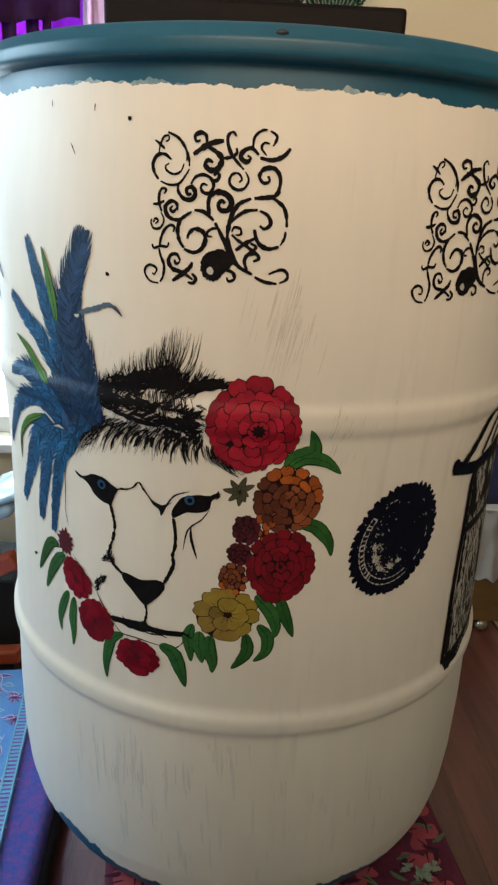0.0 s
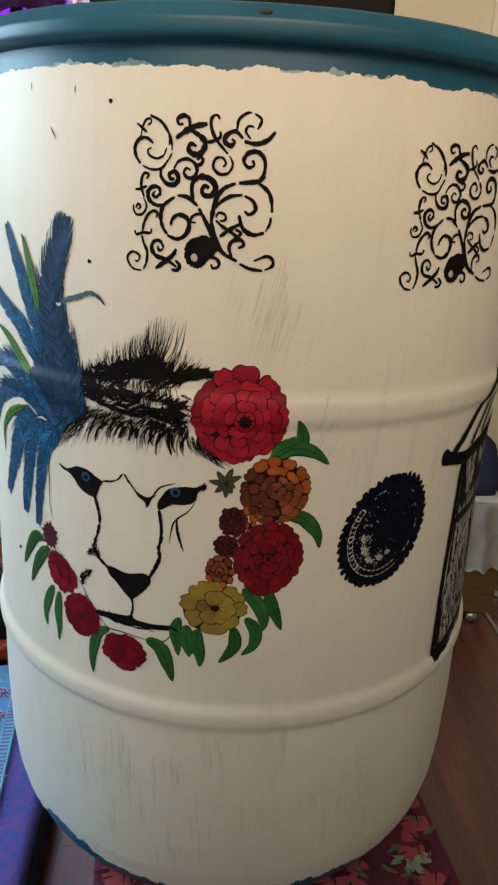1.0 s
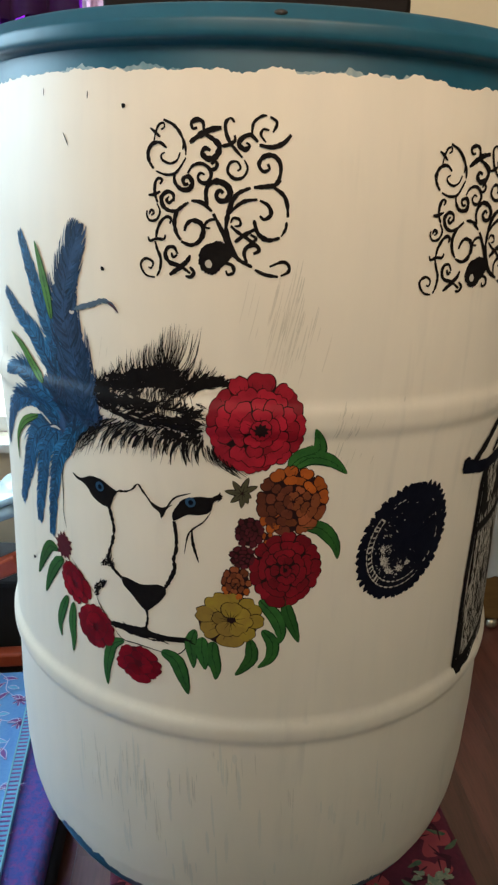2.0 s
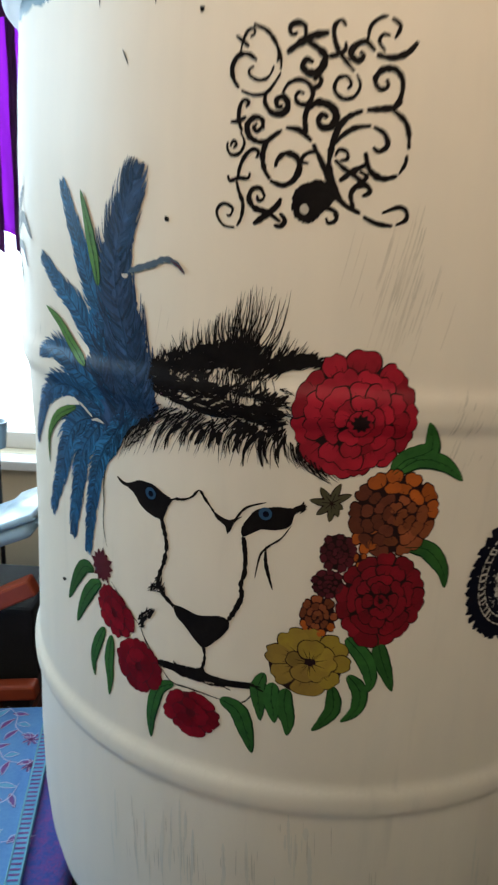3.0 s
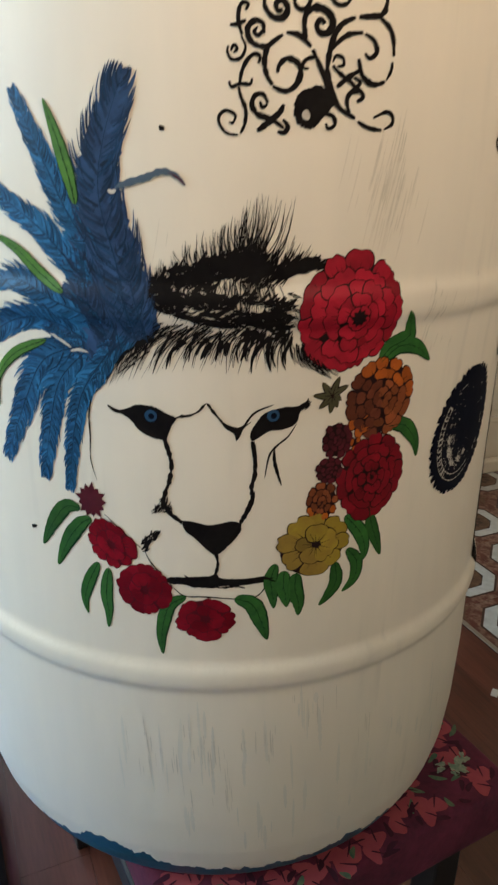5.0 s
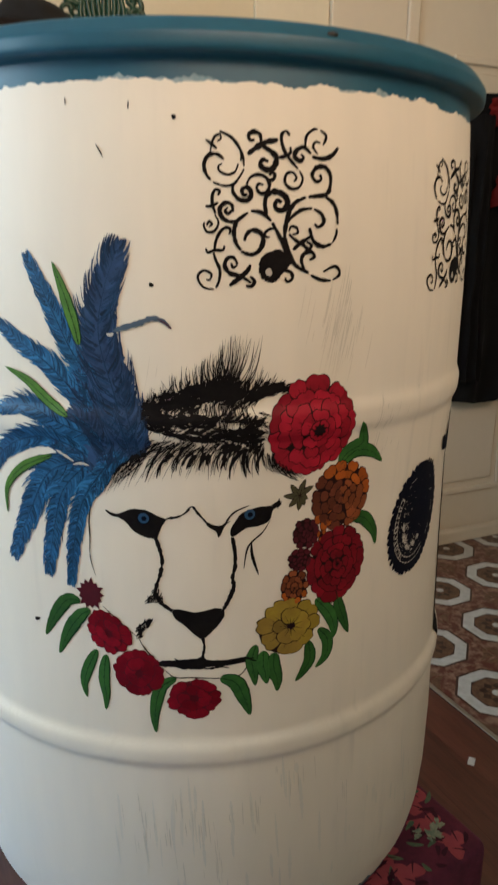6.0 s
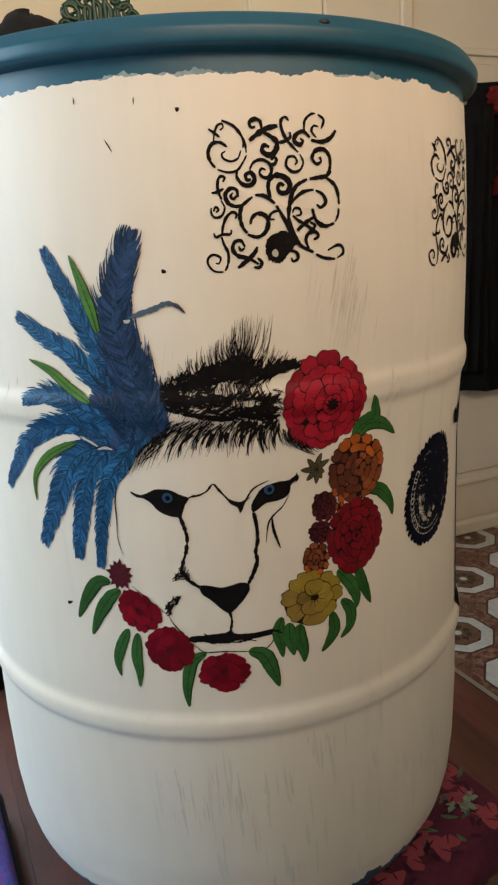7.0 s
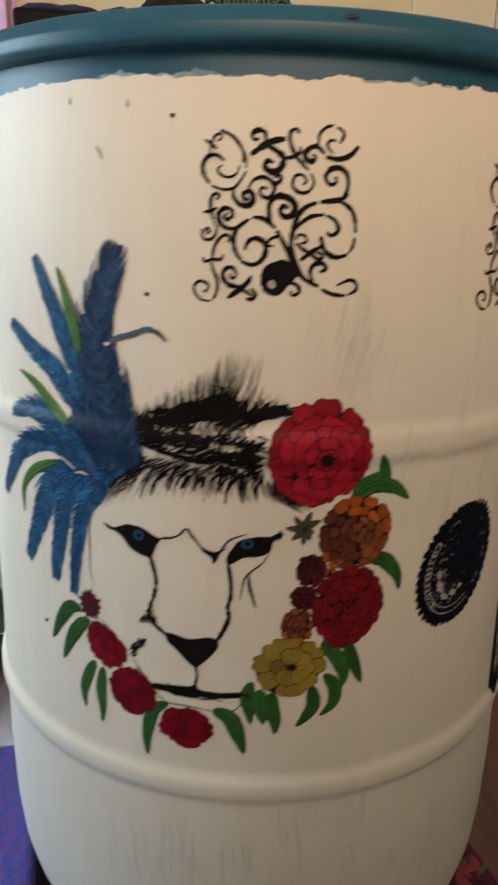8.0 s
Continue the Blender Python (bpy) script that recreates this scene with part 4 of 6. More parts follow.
def ornament(shift, drop, label, seed):
    """The stencilled scrolls, all on one patch; each scroll can be told apart. Places in millimetres from the ornament's middle."""
    ox, oz = ORNAMENT[0] + shift, ORNAMENT[1] - drop
    bulb = painted("scroll_ornament", INK, barrel, label, lambda bm: blob(bm, [(x + ox, z + oz) for x, z in BULB], 0.0012, 0, True, 0.10))
    rnd = random.Random(seed)

    def s(w, *pts):
        w *= rnd.uniform(0.68, 0.84)
        painted("scroll", INK, bulb, "", lambda bm: ribbon(bm, [(x + ox + rnd.uniform(-0.3, 0.3), z + oz) for x, z in pts], w, 0.0013, "stencil", 0, 0.40, 1.0))
    # the crown
    s(3.4, (-38.5, 53.8), (-30.5, 50.3), (-24.7, 44.2), (-21.5, 36.7), (-20.9, 30.8))
    s(3.8, (-35.4, 35.2), (-40.2, 38.7), (-46.1, 37.7), (-49.8, 32.2), (-48.5, 26.0), (-45.2, 21.2))
    s(3.0, (-43.4, 19.8), (-36.1, 17.5), (-28.6, 18.6), (-24.1, 24.2), (-21.1, 29.1))
    s(2.7, (-24.8, 32.5), (-27.5, 27.2), (-33.0, 25.1), (-38.2, 27.2), (-39.3, 30.5), (-36.6, 32.3))
    s(2.6, (-23.5, 42.2), (-22.6, 38.1), (-23.3, 34.3))
    s(2.6, (-44.9, 39.5), (-43.8, 45.2), (-41.5, 50.4), (-37.8, 51.5), (-37.1, 48.8), (-40.1, 47.2))
    s(2.8, (-48.4, 48.2), (-44.5, 45.8), (-40.6, 42.3))
    s(3.6, (-8.1, 45.3), (-8.8, 52.2), (-13.3, 54.1), (-17.4, 51.9), (-16.4, 48.3), (-12.9, 48.9))
    s(5.4, (-18.3, 39.1), (-11.2, 43.9), (-4.3, 47.5), (4.2, 49.2))
    s(5.2, (-8.9, 45.3), (-2.1, 42.1), (3.4, 37.4), (1.4, 30.8), (-4.8, 28.8), (-8.8, 32.2), (-6.7, 35.7), (-3.0, 34.3))
    s(3.6, (13.4, 52.6), (10.9, 55.4), (7.4, 52.8), (7.6, 46.5), (11.2, 39.0), (19.8, 30.2))
    s(3.6, (3.4, 37.4), (8.9, 38.0), (14.2, 40.9), (13.6, 44.7))
    s(4.2, (30.2, 40.7), (24.9, 45.1), (19.2, 42.8), (17.1, 38.5), (21.0, 35.6), (24.3, 38.1), (22.0, 40.1))
    s(2.7, (25.9, 45.2), (26.7, 52.7), (31.4, 57.1), (35.8, 57.9))
    s(3.0, (38.1, 57.2), (42.9, 53.5), (40.1, 47.1))
    s(3.0, (35.7, 40.6), (31.9, 45.3), (33.6, 49.0), (37.7, 48.5))
    s(4.2, (31.2, 38.8), (40.1, 37.7), (48.0, 40.5), (53.4, 46.1))
    # upper scrolls
    s(4.4, (-29.1, 18.1), (-28.7, 13.0), (-24.2, 8.1), (-18.2, 8.1), (-15.6, 12.4), (-18.3, 16.6), (-22.5, 15.1), (-21.6, 11.5), (-18.6, 11.8))
    s(3.6, (-18.9, 18.7), (-15.8, 23.7), (-9.7, 25.6), (-4.4, 23.2), (-2.3, 18.3), (-4.8, 13.2), (-9.5, 13.1), (-11.9, 16.4), (-9.7, 19.3), (-7.0, 18.2))
    s(3.6, (-4.2, 21.6), (0.8, 22.3), (2.3, 25.7), (-0.2, 27.2), (-2.0, 25.1))
    s(3.3, (21.1, 28.8), (23.8, 23.2), (20.9, 17.4), (14.6, 16.4), (9.7, 20.7), (11.3, 26.4), (16.1, 27.5), (18.6, 23.7), (16.6, 21.3))
    s(4.6, (41.4, 11.4), (46.6, 18.1), (46.6, 26.8), (41.9, 32.1), (35.0, 31.4), (31.7, 26.3), (34.4, 21.8), (38.9, 23.3), (37.9, 26.8))
    s(4.4, (28.3, 10.9), (36.2, 11.7), (43.7, 13.0), (47.5, 16.7))
    # the middle
    s(4.4, (-29.3, -0.5), (-30.1, 4.5), (-34.6, 6.0), (-38.8, 2.0), (-37.1, -4.1), (-31.9, -7.1), (-25.8, -5.9), (-19.7, -1.3))
    s(3.6, (-29.8, 1.2), (-32.6, -1.6), (-34.9, 0.3), (-32.8, 2.9))
    s(3.8, (-15.9, 0.5), (-8.2, -0.6), (-1.1, -6.3))
    s(5.4, (-4.2, -2.0), (-5.8, 5.5), (-3.9, 11.2), (1.4, 14.1), (8.4, 12.1), (11.9, 7.2), (9.7, 1.9), (4.6, 1.3), (1.7, 4.8), (4.6, 8.2), (6.8, 6.2))
    s(4.0, (-18.2, -0.7), (-25.8, -6.5), (-28.9, -14.1), (-27.4, -22.0), (-23.7, -27.0))
    s(4.8, (-23.4, -27.9), (-16.0, -30.2), (-9.7, -27.2), (-7.0, -20.6), (-9.0, -14.7), (-15.2, -13.0), (-19.5, -16.5), (-20.9, -20.6))
    s(5.0, (9.3, -21.3), (10.4, -10.3), (12.6, -0.8), (17.4, 6.5), (26.6, 10.6))
    s(4.0, (12.0, -7.3), (15.5, -2.9), (22.4, 1.5), (31.6, 2.9))
    s(4.2, (32.9, 2.4), (39.0, -0.8), (41.2, -6.7), (37.1, -10.3), (33.3, -8.0))
    s(4.0, (42.6, 11.6), (49.5, 6.4), (52.9, -0.3), (53.4, -8.4))
    s(3.0, (53.0, -11.4), (52.1, -16.2), (49.5, -21.7))
    s(4.4, (48.5, -22.6), (40.0, -24.4), (32.9, -20.2), (29.6, -11.0))
    s(3.0, (12.7, -13.8), (14.6, -10.2), (18.9, -11.1), (19.6, -14.9), (16.0, -15.8))
    s(3.8, (13.2, -15.5), (17.7, -19.3), (24.1, -22.9), (28.6, -26.2), (31.3, -23.5), (27.1, -21.1))
    s(4.4, (16.2, -26.8), (23.2, -21.4), (30.8, -17.2))
    # the trunk and the foot
    s(4.8, (0.2, -7.7), (5.2, -16.1), (9.6, -24.2), (13.0, -31.7), (19.4, -38.8), (29.3, -43.8))
    s(5.4, (9.9, -17.0), (11.6, -25.7), (15.7, -34.7), (21.1, -39.7))
    s(3.0, (4.7, -12.6), (-0.4, -11.8), (-5.1, -14.0), (-5.4, -17.3), (-1.6, -17.8))
    s(4.0, (25.5, -41.0), (23.5, -34.3), (25.9, -29.5), (31.4, -28.3), (33.9, -31.9), (30.1, -34.3))
    s(3.2, (31.5, -45.5), (38.9, -48.8), (48.3, -49.9))
    s(3.4, (50.5, -49.3), (56.0, -45.9), (55.8, -41.3), (50.9, -39.3), (42.3, -43.0))
    s(3.8, (4.7, -47.7), (7.9, -42.1), (14.5, -43.0), (16.2, -47.8), (12.1, -49.9), (10.6, -46.9))
    # the left side
    s(3.0, (-42.1, -1.7), (-44.4, 5.1), (-43.5, 11.8), (-41.3, 14.9), (-38.5, 13.8), (-40.5, 11.0))
    s(3.2, (-49.2, 3.4), (-45.0, 3.7), (-39.6, 6.0))
    s(2.6, (-42.3, -2.3), (-39.7, -7.7), (-42.3, -13.4), (-47.7, -14.3), (-50.6, -10.6), (-49.9, -7.4))
    s(2.6, (-48.5, -10.0), (-47.0, -6.8), (-44.5, -8.8), (-46.7, -10.8))
    s(3.6, (-32.1, -16.0), (-31.5, -12.5), (-34.8, -11.2), (-38.7, -14.4), (-41.8, -20.6), (-43.1, -27.3))
    s(3.0, (-49.3, -25.7), (-47.6, -28.7), (-42.6, -27.0), (-36.7, -27.0), (-35.5, -23.8))
    s(3.2, (-43.4, -28.6), (-41.9, -34.0), (-39.3, -41.1), (-39.7, -48.8), (-42.5, -53.9))
    s(2.8, (-44.0, -54.8), (-50.6, -53.7), (-55.0, -48.5), (-54.9, -44.0), (-50.4, -41.4), (-45.7, -44.0), (-46.7, -48.2), (-49.4, -47.6))
    s(3.9, (-26.2, -37.0), (-28.9, -32.3), (-33.5, -33.0), (-35.6, -38.1), (-32.2, -43.3), (-23.7, -45.6), (-16.3, -50.5))
    s(3.2, (-26.5, -37.6), (-29.2, -39.4), (-30.7, -36.1))
    s(4.8, (-32.4, -52.4), (-25.3, -47.1), (-19.1, -41.9), (-16.6, -37.3))
    s(3.8, (-19.7, -52.5), (-15.6, -52.9), (-13.3, -49.3), (-16.9, -45.7))
    painted("scroll_gap", CHALK, bulb, "", lambda bm: blob(bm, [(x + ox, z + oz) for x, z in ((-4.6, -44.6), (-5.0, -41.6), (-2.1, -39.8), (0.2, -43.1), (-1.4, -45.8))], 0.0018))


ornament(2, 0, "black stencilled scroll ornament on cream paint", 1)
ornament(218, 7, "black stencilled scroll ornament on cream paint", 2)


def medallion():
    """A stamped oval: a scalloped dark ground, a beaded ring, fans of white at its foot and worn specks."""
    mx, mz, tilt = MED[0] - 2, MED[1] - 3, 0.50
    rnd = random.Random(4)

    def at(deg, q):
        x, z = 46.5 * q * math.cos(radians(deg)), 58 * q * math.sin(radians(deg))
        return (mx + x * math.cos(tilt) + z * math.sin(tilt), mz - x * math.sin(tilt) + z * math.cos(tilt))
    rim = []
    for i in range(42):
        for d, q in ((0.0, 0.965), (0.25, 1.0), (0.60, 1.015), (0.86, 0.99)):
            rim.append(at(360 * (i + d + rnd.uniform(-0.12, 0.12)) / 42, q + rnd.uniform(-0.022, 0.022)))
    base = painted("medallion", NAVY, barrel, "navy black oval stamped medallion with white specks", lambda bm: blob(bm, rim, 0.0012, 0, True, 0.02))

    def beads(bm):
        for q in (0.70, 0.80):
            for a in range(168, 330, 9):
                ribbon(bm, [at(a, q), at(a + 4, q), at(a + 8.2, q)], 1.1, 0.0015, "both", 0, 0.9, 1.0)
        for a in range(170, 262, 7):
            a += rnd.uniform(-2, 2)
            ribbon(bm, [at(a, 0.69 + rnd.uniform(0, 0.03)), at(a + 1, 0.80 - rnd.uniform(0, 0.03))], rnd.uniform(0.6, 1.9), 0.0015, "even", 0, 0.6)
        for a in range(-30, 168, 8):
            if rnd.random() < 0.62:
                q = 0.75 + rnd.uniform(-0.03, 0.03)
                ribbon(bm, [at(a, q), at(a + 3, q + 0.01), at(a + rnd.uniform(4, 7), q)], rnd.uniform(0.5, 1.4), 0.0015, "both", 0, 0.9, 1.0)
    tagged(painted("beaded_ring", CHALK, base, "worn white beaded ring", beads), kind="stuff")

    def fans(bm):
        for a, q, size in ((242, 0.52, 9), (268, 0.56, 7), (295, 0.50, 7), (214, 0.50, 6), (318, 0.46, 5)):
            c = at(a, q)
            for k in range(11):
                d = radians(a - tilt * 57 + 180 + (k - 5) * 17)
                ribbon(bm, [(c[0] + 0.3 * size * math.cos(d), c[1] + 0.3 * size * math.sin(d)), (c[0] + size * rnd.uniform(0.6, 1.1) * math.cos(d), c[1] + size * rnd.uniform(0.6, 1.1) * math.sin(d))],
                       rnd.uniform(0.7, 1.7), 0.0015, "tip", 0, 0.5, 1.0)
            blob(bm, oval(c[0], c[1], 0.22 * size, 0.26 * size, 8), 0.0015)
        for _ in range(150):
            a, q = rnd.gauss(235, 42), rnd.uniform(0.30, 0.66)
            c = at(a, q)
            if noise.noise((c[0] * 0.12, c[1] * 0.12, 6.0)) < 0.0:
                continue
            ribbon(bm, [c, (c[0] + rnd.uniform(-2.5, 2.5), c[1] + rnd.uniform(-2.5, 2.5))], rnd.uniform(0.3, 1.1), 0.0016, "both", 0, 0.6, 1.0)
        for _ in range(26):
            c = at(rnd.uniform(0, 360), rnd.uniform(0.2, 0.9))
            blob(bm, oval(c[0], c[1], rnd.uniform(0.2, 0.6), rnd.uniform(0.2, 0.6), 6), 0.0016)
    tagged(painted("stamped_pattern", CHALK, base, "worn white stamped pattern", fans), kind="stuff")


medallion()


def lance():
    """A tall dark panel with a pale streaked field, a black frame, cross bars and an arm that ends in a knob."""
    frame_left = [(252, 566), (250, 540), (248, 493), (244, 427), (242, 357), (241, 338)]
    rnd = random.Random(9)
    field = painted("painted_lance", INK, barrel, "black painted lance shape streaked with white",
                    lambda bm: blob(bm, [(256, 566), (300, 575), (352, 570), (352, 490), (352, 400), (350, 345), (300, 338), (252, 336), (248, 380), (252, 430), (254, 493), (256, 540)], 0.0011))

    def streaks(bm):
        for i in range(1500):
            z = 560 - 215 * rnd.random()
            x = rnd.uniform(259 - (0 if z > 430 else 6), 345)
            worn = noise.noise((x * 0.045, z * 0.022, 2.0))
            if worn < (-0.30 if z < 490 else -0.10):
                continue
            ribbon(bm, [(x, z), (x - 0.6 + rnd.uniform(-1.2, 1.2), z - rnd.uniform(3, 13))], rnd.uniform(0.5, 2.4), 0.0014 + 0.00002 * (i % 9), "both", 0, 0.8, 1.6)
    tagged(painted("white_streak", CHALK, field, "dry white streaks", streaks), kind="stuff")
    painted("frame_bar", INK, field, "", lambda bm: ribbon(bm, frame_left, 9, 0.0020, "even", 0, 0.25))
    painted("frame_bar", INK, field, "", lambda bm: ribbon(bm, [(240, 337), (262, 340), (300, 350), (350, 362)], 12, 0.0021, "even", 0, 0.3))
    painted("cross_bar", INK, field, "", lambda bm: ribbon(bm, [(250, 492), (280, 494), (310, 498), (350, 506)], 10, 0.0022, "brush", 0, 0.3))
    painted("arm", NAVY, field, "black arm ending in a knob", lambda bm: ribbon(bm, [(208, 569), (226, 565), (248, 562), (285, 568), (350, 588)], 13, 0.0024, "even", 0, 0.25))
    painted("knob", NAVY, field, "", lambda bm: blob(bm, oval(211, 569, 7, 8.5, 16, 0.2), 0.0026, 0, True, 0.15))
    for pts, w in (([(224, 570), (242, 586), (258, 604), (280, 624), (304, 646)], 9), ([(262, 572), (276, 590), (296, 614), (318, 640)], 6), ([(288, 578), (302, 598), (322, 620)], 6)):
        painted("brace", INK, field, "", lambda bm: ribbon(bm, pts, w, 0.0022, "even", 0, 0.35))


lance()


STREAK = material("thin_paint_streak", (0.55, 0.52, 0.45), 0.6, second=(0.70, 0.64, 0.55), scale=40, fine=160, stretch=(1, 1, 0.3), amount=1.0)
SMEAR = material("thin_paint_smear", (0.64, 0.625, 0.565), 0.55, second=(0.74, 0.69, 0.59), scale=18, fine=90, stretch=(1, 1, 0.25), amount=1.0)


def dry_streaks(seed, mat, clusters, w, length, slope, lift):
    """Fine streaks where the brush ran dry, in clusters: middle, spread and count; slope is how far they lean on their way down."""
    rnd = random.Random(seed)

    def draw(bm):
        for s, z, ds, dz, count in clusters:
            for k in range(count):
                x, y = s + rnd.gauss(0, ds), z + rnd.gauss(0, dz)
                ln = length * rnd.uniform(0.25, 1.3)
                lean = slope * ln + rnd.uniform(-0.03, 0.03) * ln
                ribbon(bm, [(x, y + 0.5 * ln), (x + 0.45 * lean, y), (x + lean, y - 0.5 * ln)], w * rnd.uniform(0.4, 1.5), lift + 0.00002 * (k % 9), "both", 0, 0.8, 2.0)
    tagged(painted("dry_brush_streak", mat, barrel, "grey streaks of thin paint", draw), kind="stuff")


dry_streaks(4, STREAK, ((-150, 225, 14, 22, 12), (-108, 238, 16, 24, 22), (-90, 196, 5, 10, 8), (-52, 246, 6, 12, 8), (-20, 286, 12, 10, 8), (40, 250, 5, 10, 4), (165, 200, 20, 20, 4)), 0.75, 24, 0.06, 0.0005)
dry_streaks(7, SMEAR, ((-120, 236, 32, 28, 26), (-20, 284, 13, 10, 10), (80, 200, 50, 30, 14), (-60, 160, 50, 18, 14)), 2.6, 42, 0.05, 0.0003)
dry_streaks(5, STREAK, ((18, 704, 9, 16, 44), (32, 692, 8, 14, 14), (-4, 712, 7, 12, 5), (-158, 706, 6, 12, 5), (-135, 672, 5, 12, 4)), 0.65, 34, -0.20, 0.0005)
dry_streaks(6, STREAK, ((70, 626, 8, 6, 12), (90, 628, 10, 5, 6), (75, 596, 10, 9, 8), (-300, 640, 20, 10, 4)), 0.9, 14, -0.25, 0.0006)

# ---- windows and curtains ----
TRIM = material("white_trim", (0.72, 0.70, 0.66), 0.4, amount=0.2, bump=0.03)
GLASS = bpy.data.materials.new("window_glass")
GLASS.use_nodes = True
GLASS.node_tree.nodes["Principled BSDF"].inputs["Transmission Weight"].default_value = 1.0
GLASS.node_tree.nodes["Principled BSDF"].inputs["Roughness"].default_value = 0.0
GLASS.node_tree.nodes["Principled BSDF"].inputs["IOR"].default_value = 1.05
OUTSIDE = glow("bright_daylight", (0.95, 0.98, 1.0), 3.0)


def window(name, hole, at, along, label):
    """A frame with one mullion, a pane on either side and a sill; along is the wall's direction."""
    a0, a1, b0, b1 = hole

    def slab(p0, p1, q0, q1, t0, t1, bevel=0.003):
        return box(p0, p1, at + t0, at + t1, q0, q1, bevel) if along == "x" else box(at + t0, at + t1, p0, p1, q0, q1, bevel)
    bm = bmesh.new()
    for q in ((a0, a0 + 0.05, b0, b1), (a1 - 0.05, a1, b0, b1), (a0 + 0.05, a1 - 0.05, b1 - 0.05, b1), (a0 + 0.05, a1 - 0.05, b0, b0 + 0.05)):
        merge(bm, slab(*q, -0.03, 0.03))
    win = structure(name, bm, TRIM, label)
    mid = (a0 + a1) / 2
    part("mullion", slab(mid - 0.02, mid + 0.02, b0 + 0.05, b1 - 0.05, -0.02, 0.02), TRIM, win)
    for p0, p1 in ((a0 + 0.05, mid - 0.02), (mid + 0.02, a1 - 0.05)):
        pane = part("pane", slab(p0, p1, b0 + 0.05, b1 - 0.05, -0.002, 0.002, 0.0), GLASS, win)
        pane.visible_shadow = False
    return win


win = window("window_1", WIN_N, YN + 0.075, "x", "white-framed window, daylight blown out behind it")
part("window_sill", box(WIN_N[0] - 0.03, WIN_N[1] + 0.03, YN - 0.07, YN + 0.04, WIN_N[2] - 0.03, WIN_N[2] - 0.001, 0.005), TRIM, win, "white painted sill")
window("window_2", WIN_W, XW - 0.06, "y", "white-framed window with bright daylight")
# Unseen window behind the camera, added to hold the front light.
window("window_3", WIN_S, YS - 0.06, "x", "white-framed wide window out of view, added for the front light")
structure("backdrop", box(-3.5, 1.2, 2.6, 2.62, -0.2, 3.2), OUTSIDE, "plain bright daylight outside the window")


def cloth_material(name, colour, through_colour, mix_in=0.55):
    m = material(name, colour, 0.9, second=[c * 0.6 for c in colour], scale=14, fine=200, amount=0.6, bump=0.2)
    nt = m.node_tree
    b, out = nt.nodes["Principled BSDF"], nt.nodes["Material Output"]
    tr = nt.nodes.new("ShaderNodeBsdfTranslucent")
    tr.inputs[0].default_value = (*through_colour, 1)
    mx = nt.nodes.new("ShaderNodeMixShader")
    mx.inputs[0].default_value = mix_in
    nt.links.new(b.outputs[0], mx.inputs[1])
    nt.links.new(tr.outputs[0], mx.inputs[2])
    nt.links.new(mx.outputs[0], out.inputs[0])
    return m


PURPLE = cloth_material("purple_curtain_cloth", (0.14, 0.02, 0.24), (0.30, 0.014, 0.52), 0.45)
# The purple darkened for cloth lying double; folds get their shade from this colour.
DEEP = cloth_material("dark_purple_valance_and_fold_shade", (0.07, 0.02, 0.09), (0.10, 0.015, 0.12), 0.25)
# Pale pink carries the tint that the curtain's light gives the wall.
PINK_LIGHT = cloth_material("pink_tinted_wall_cloth", (0.62, 0.42, 0.52), (0.75, 0.5, 0.62), 0.5)


def folds(x0, x1, y, top, low, waves, depth, nx=90, nz=30, gather=0.0):
    """A hanging cloth with folds; low gives the hem's height across it."""
    bm = bmesh.new()
    rows = []
    for j in range(nz + 1):
        v = j / nz
        row = []
        for i in range(nx + 1):
            u = i / nx
            x = x0 + (x1 - x0) * (u + gather * v * v * (1 - u) * 0.35)
            z = top + (low(u) - top) * v
            d = depth * (0.5 + 0.5 * v) * math.sin(2 * math.pi * waves * u + 1.5 * noise.noise((u * 3, v * 2, 0)))
            row.append(bm.verts.new((x, y + d + 0.01 * noise.noise((u * 9, v * 5, 2)), z)))
        rows.append(row)
    for a, b in zip(rows, rows[1:]):
        for i in range(nx):
            bm.faces.new((a[i], a[i + 1], b[i + 1], b[i]))
    bmesh.ops.solidify(bm, geom=bm.faces[:], thickness=0.0015)
    return bm


curtain = thing("curtain", (0, 0, 0), "purple curtain swept aside, glowing magenta against daylight", "curtain")
part("drape", folds(-1.60, -0.455, YN - 0.075, 1.98, lambda u: 1.335 - 0.44 * u ** 0.7, 9, 0.022, gather=0.6), PURPLE, curtain, "translucent purple cloth", True)
# Strips in front of the drape draw the folds' shade in darker purple.
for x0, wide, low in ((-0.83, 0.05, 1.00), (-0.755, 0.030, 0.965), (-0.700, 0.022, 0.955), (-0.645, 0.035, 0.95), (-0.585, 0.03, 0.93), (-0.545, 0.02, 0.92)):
    part("pleat", folds(x0, x0 + wide, YN - 0.112, 1.52, lambda u: low - 0.02 * u, 1, 0.006, 12, 12, gather=0.2), DEEP, curtain, "narrow strip in darker purple for the shade of a fold", True)

part("valance", folds(-1.62, -0.450, YN - 0.13, 2.00, lambda u: 1.482 + 0.010 * math.sin(14 * u), 12, 0.016), DEEP, curtain, "dark purple gathered valance", True)
part("curtain_rod", tube([(-1.66, YN - 0.10, 2.0), (-0.40, YN - 0.10, 2.0)], 0.010), TRIM, curtain, "white curtain rod")
# Pink cloth panel put here for wall that light through the curtain tints pink.
pink_panel = thing("pink_light_panel", (0, 0, 0), "pale pink cloth panel for the wall tinted by the curtain's light", "curtain")
part("drape", folds(-0.450, -0.385, YN - 0.05, 1.97, lambda u: 0.95, 2, 0.008, 20), PINK_LIGHT, pink_panel, "", True)

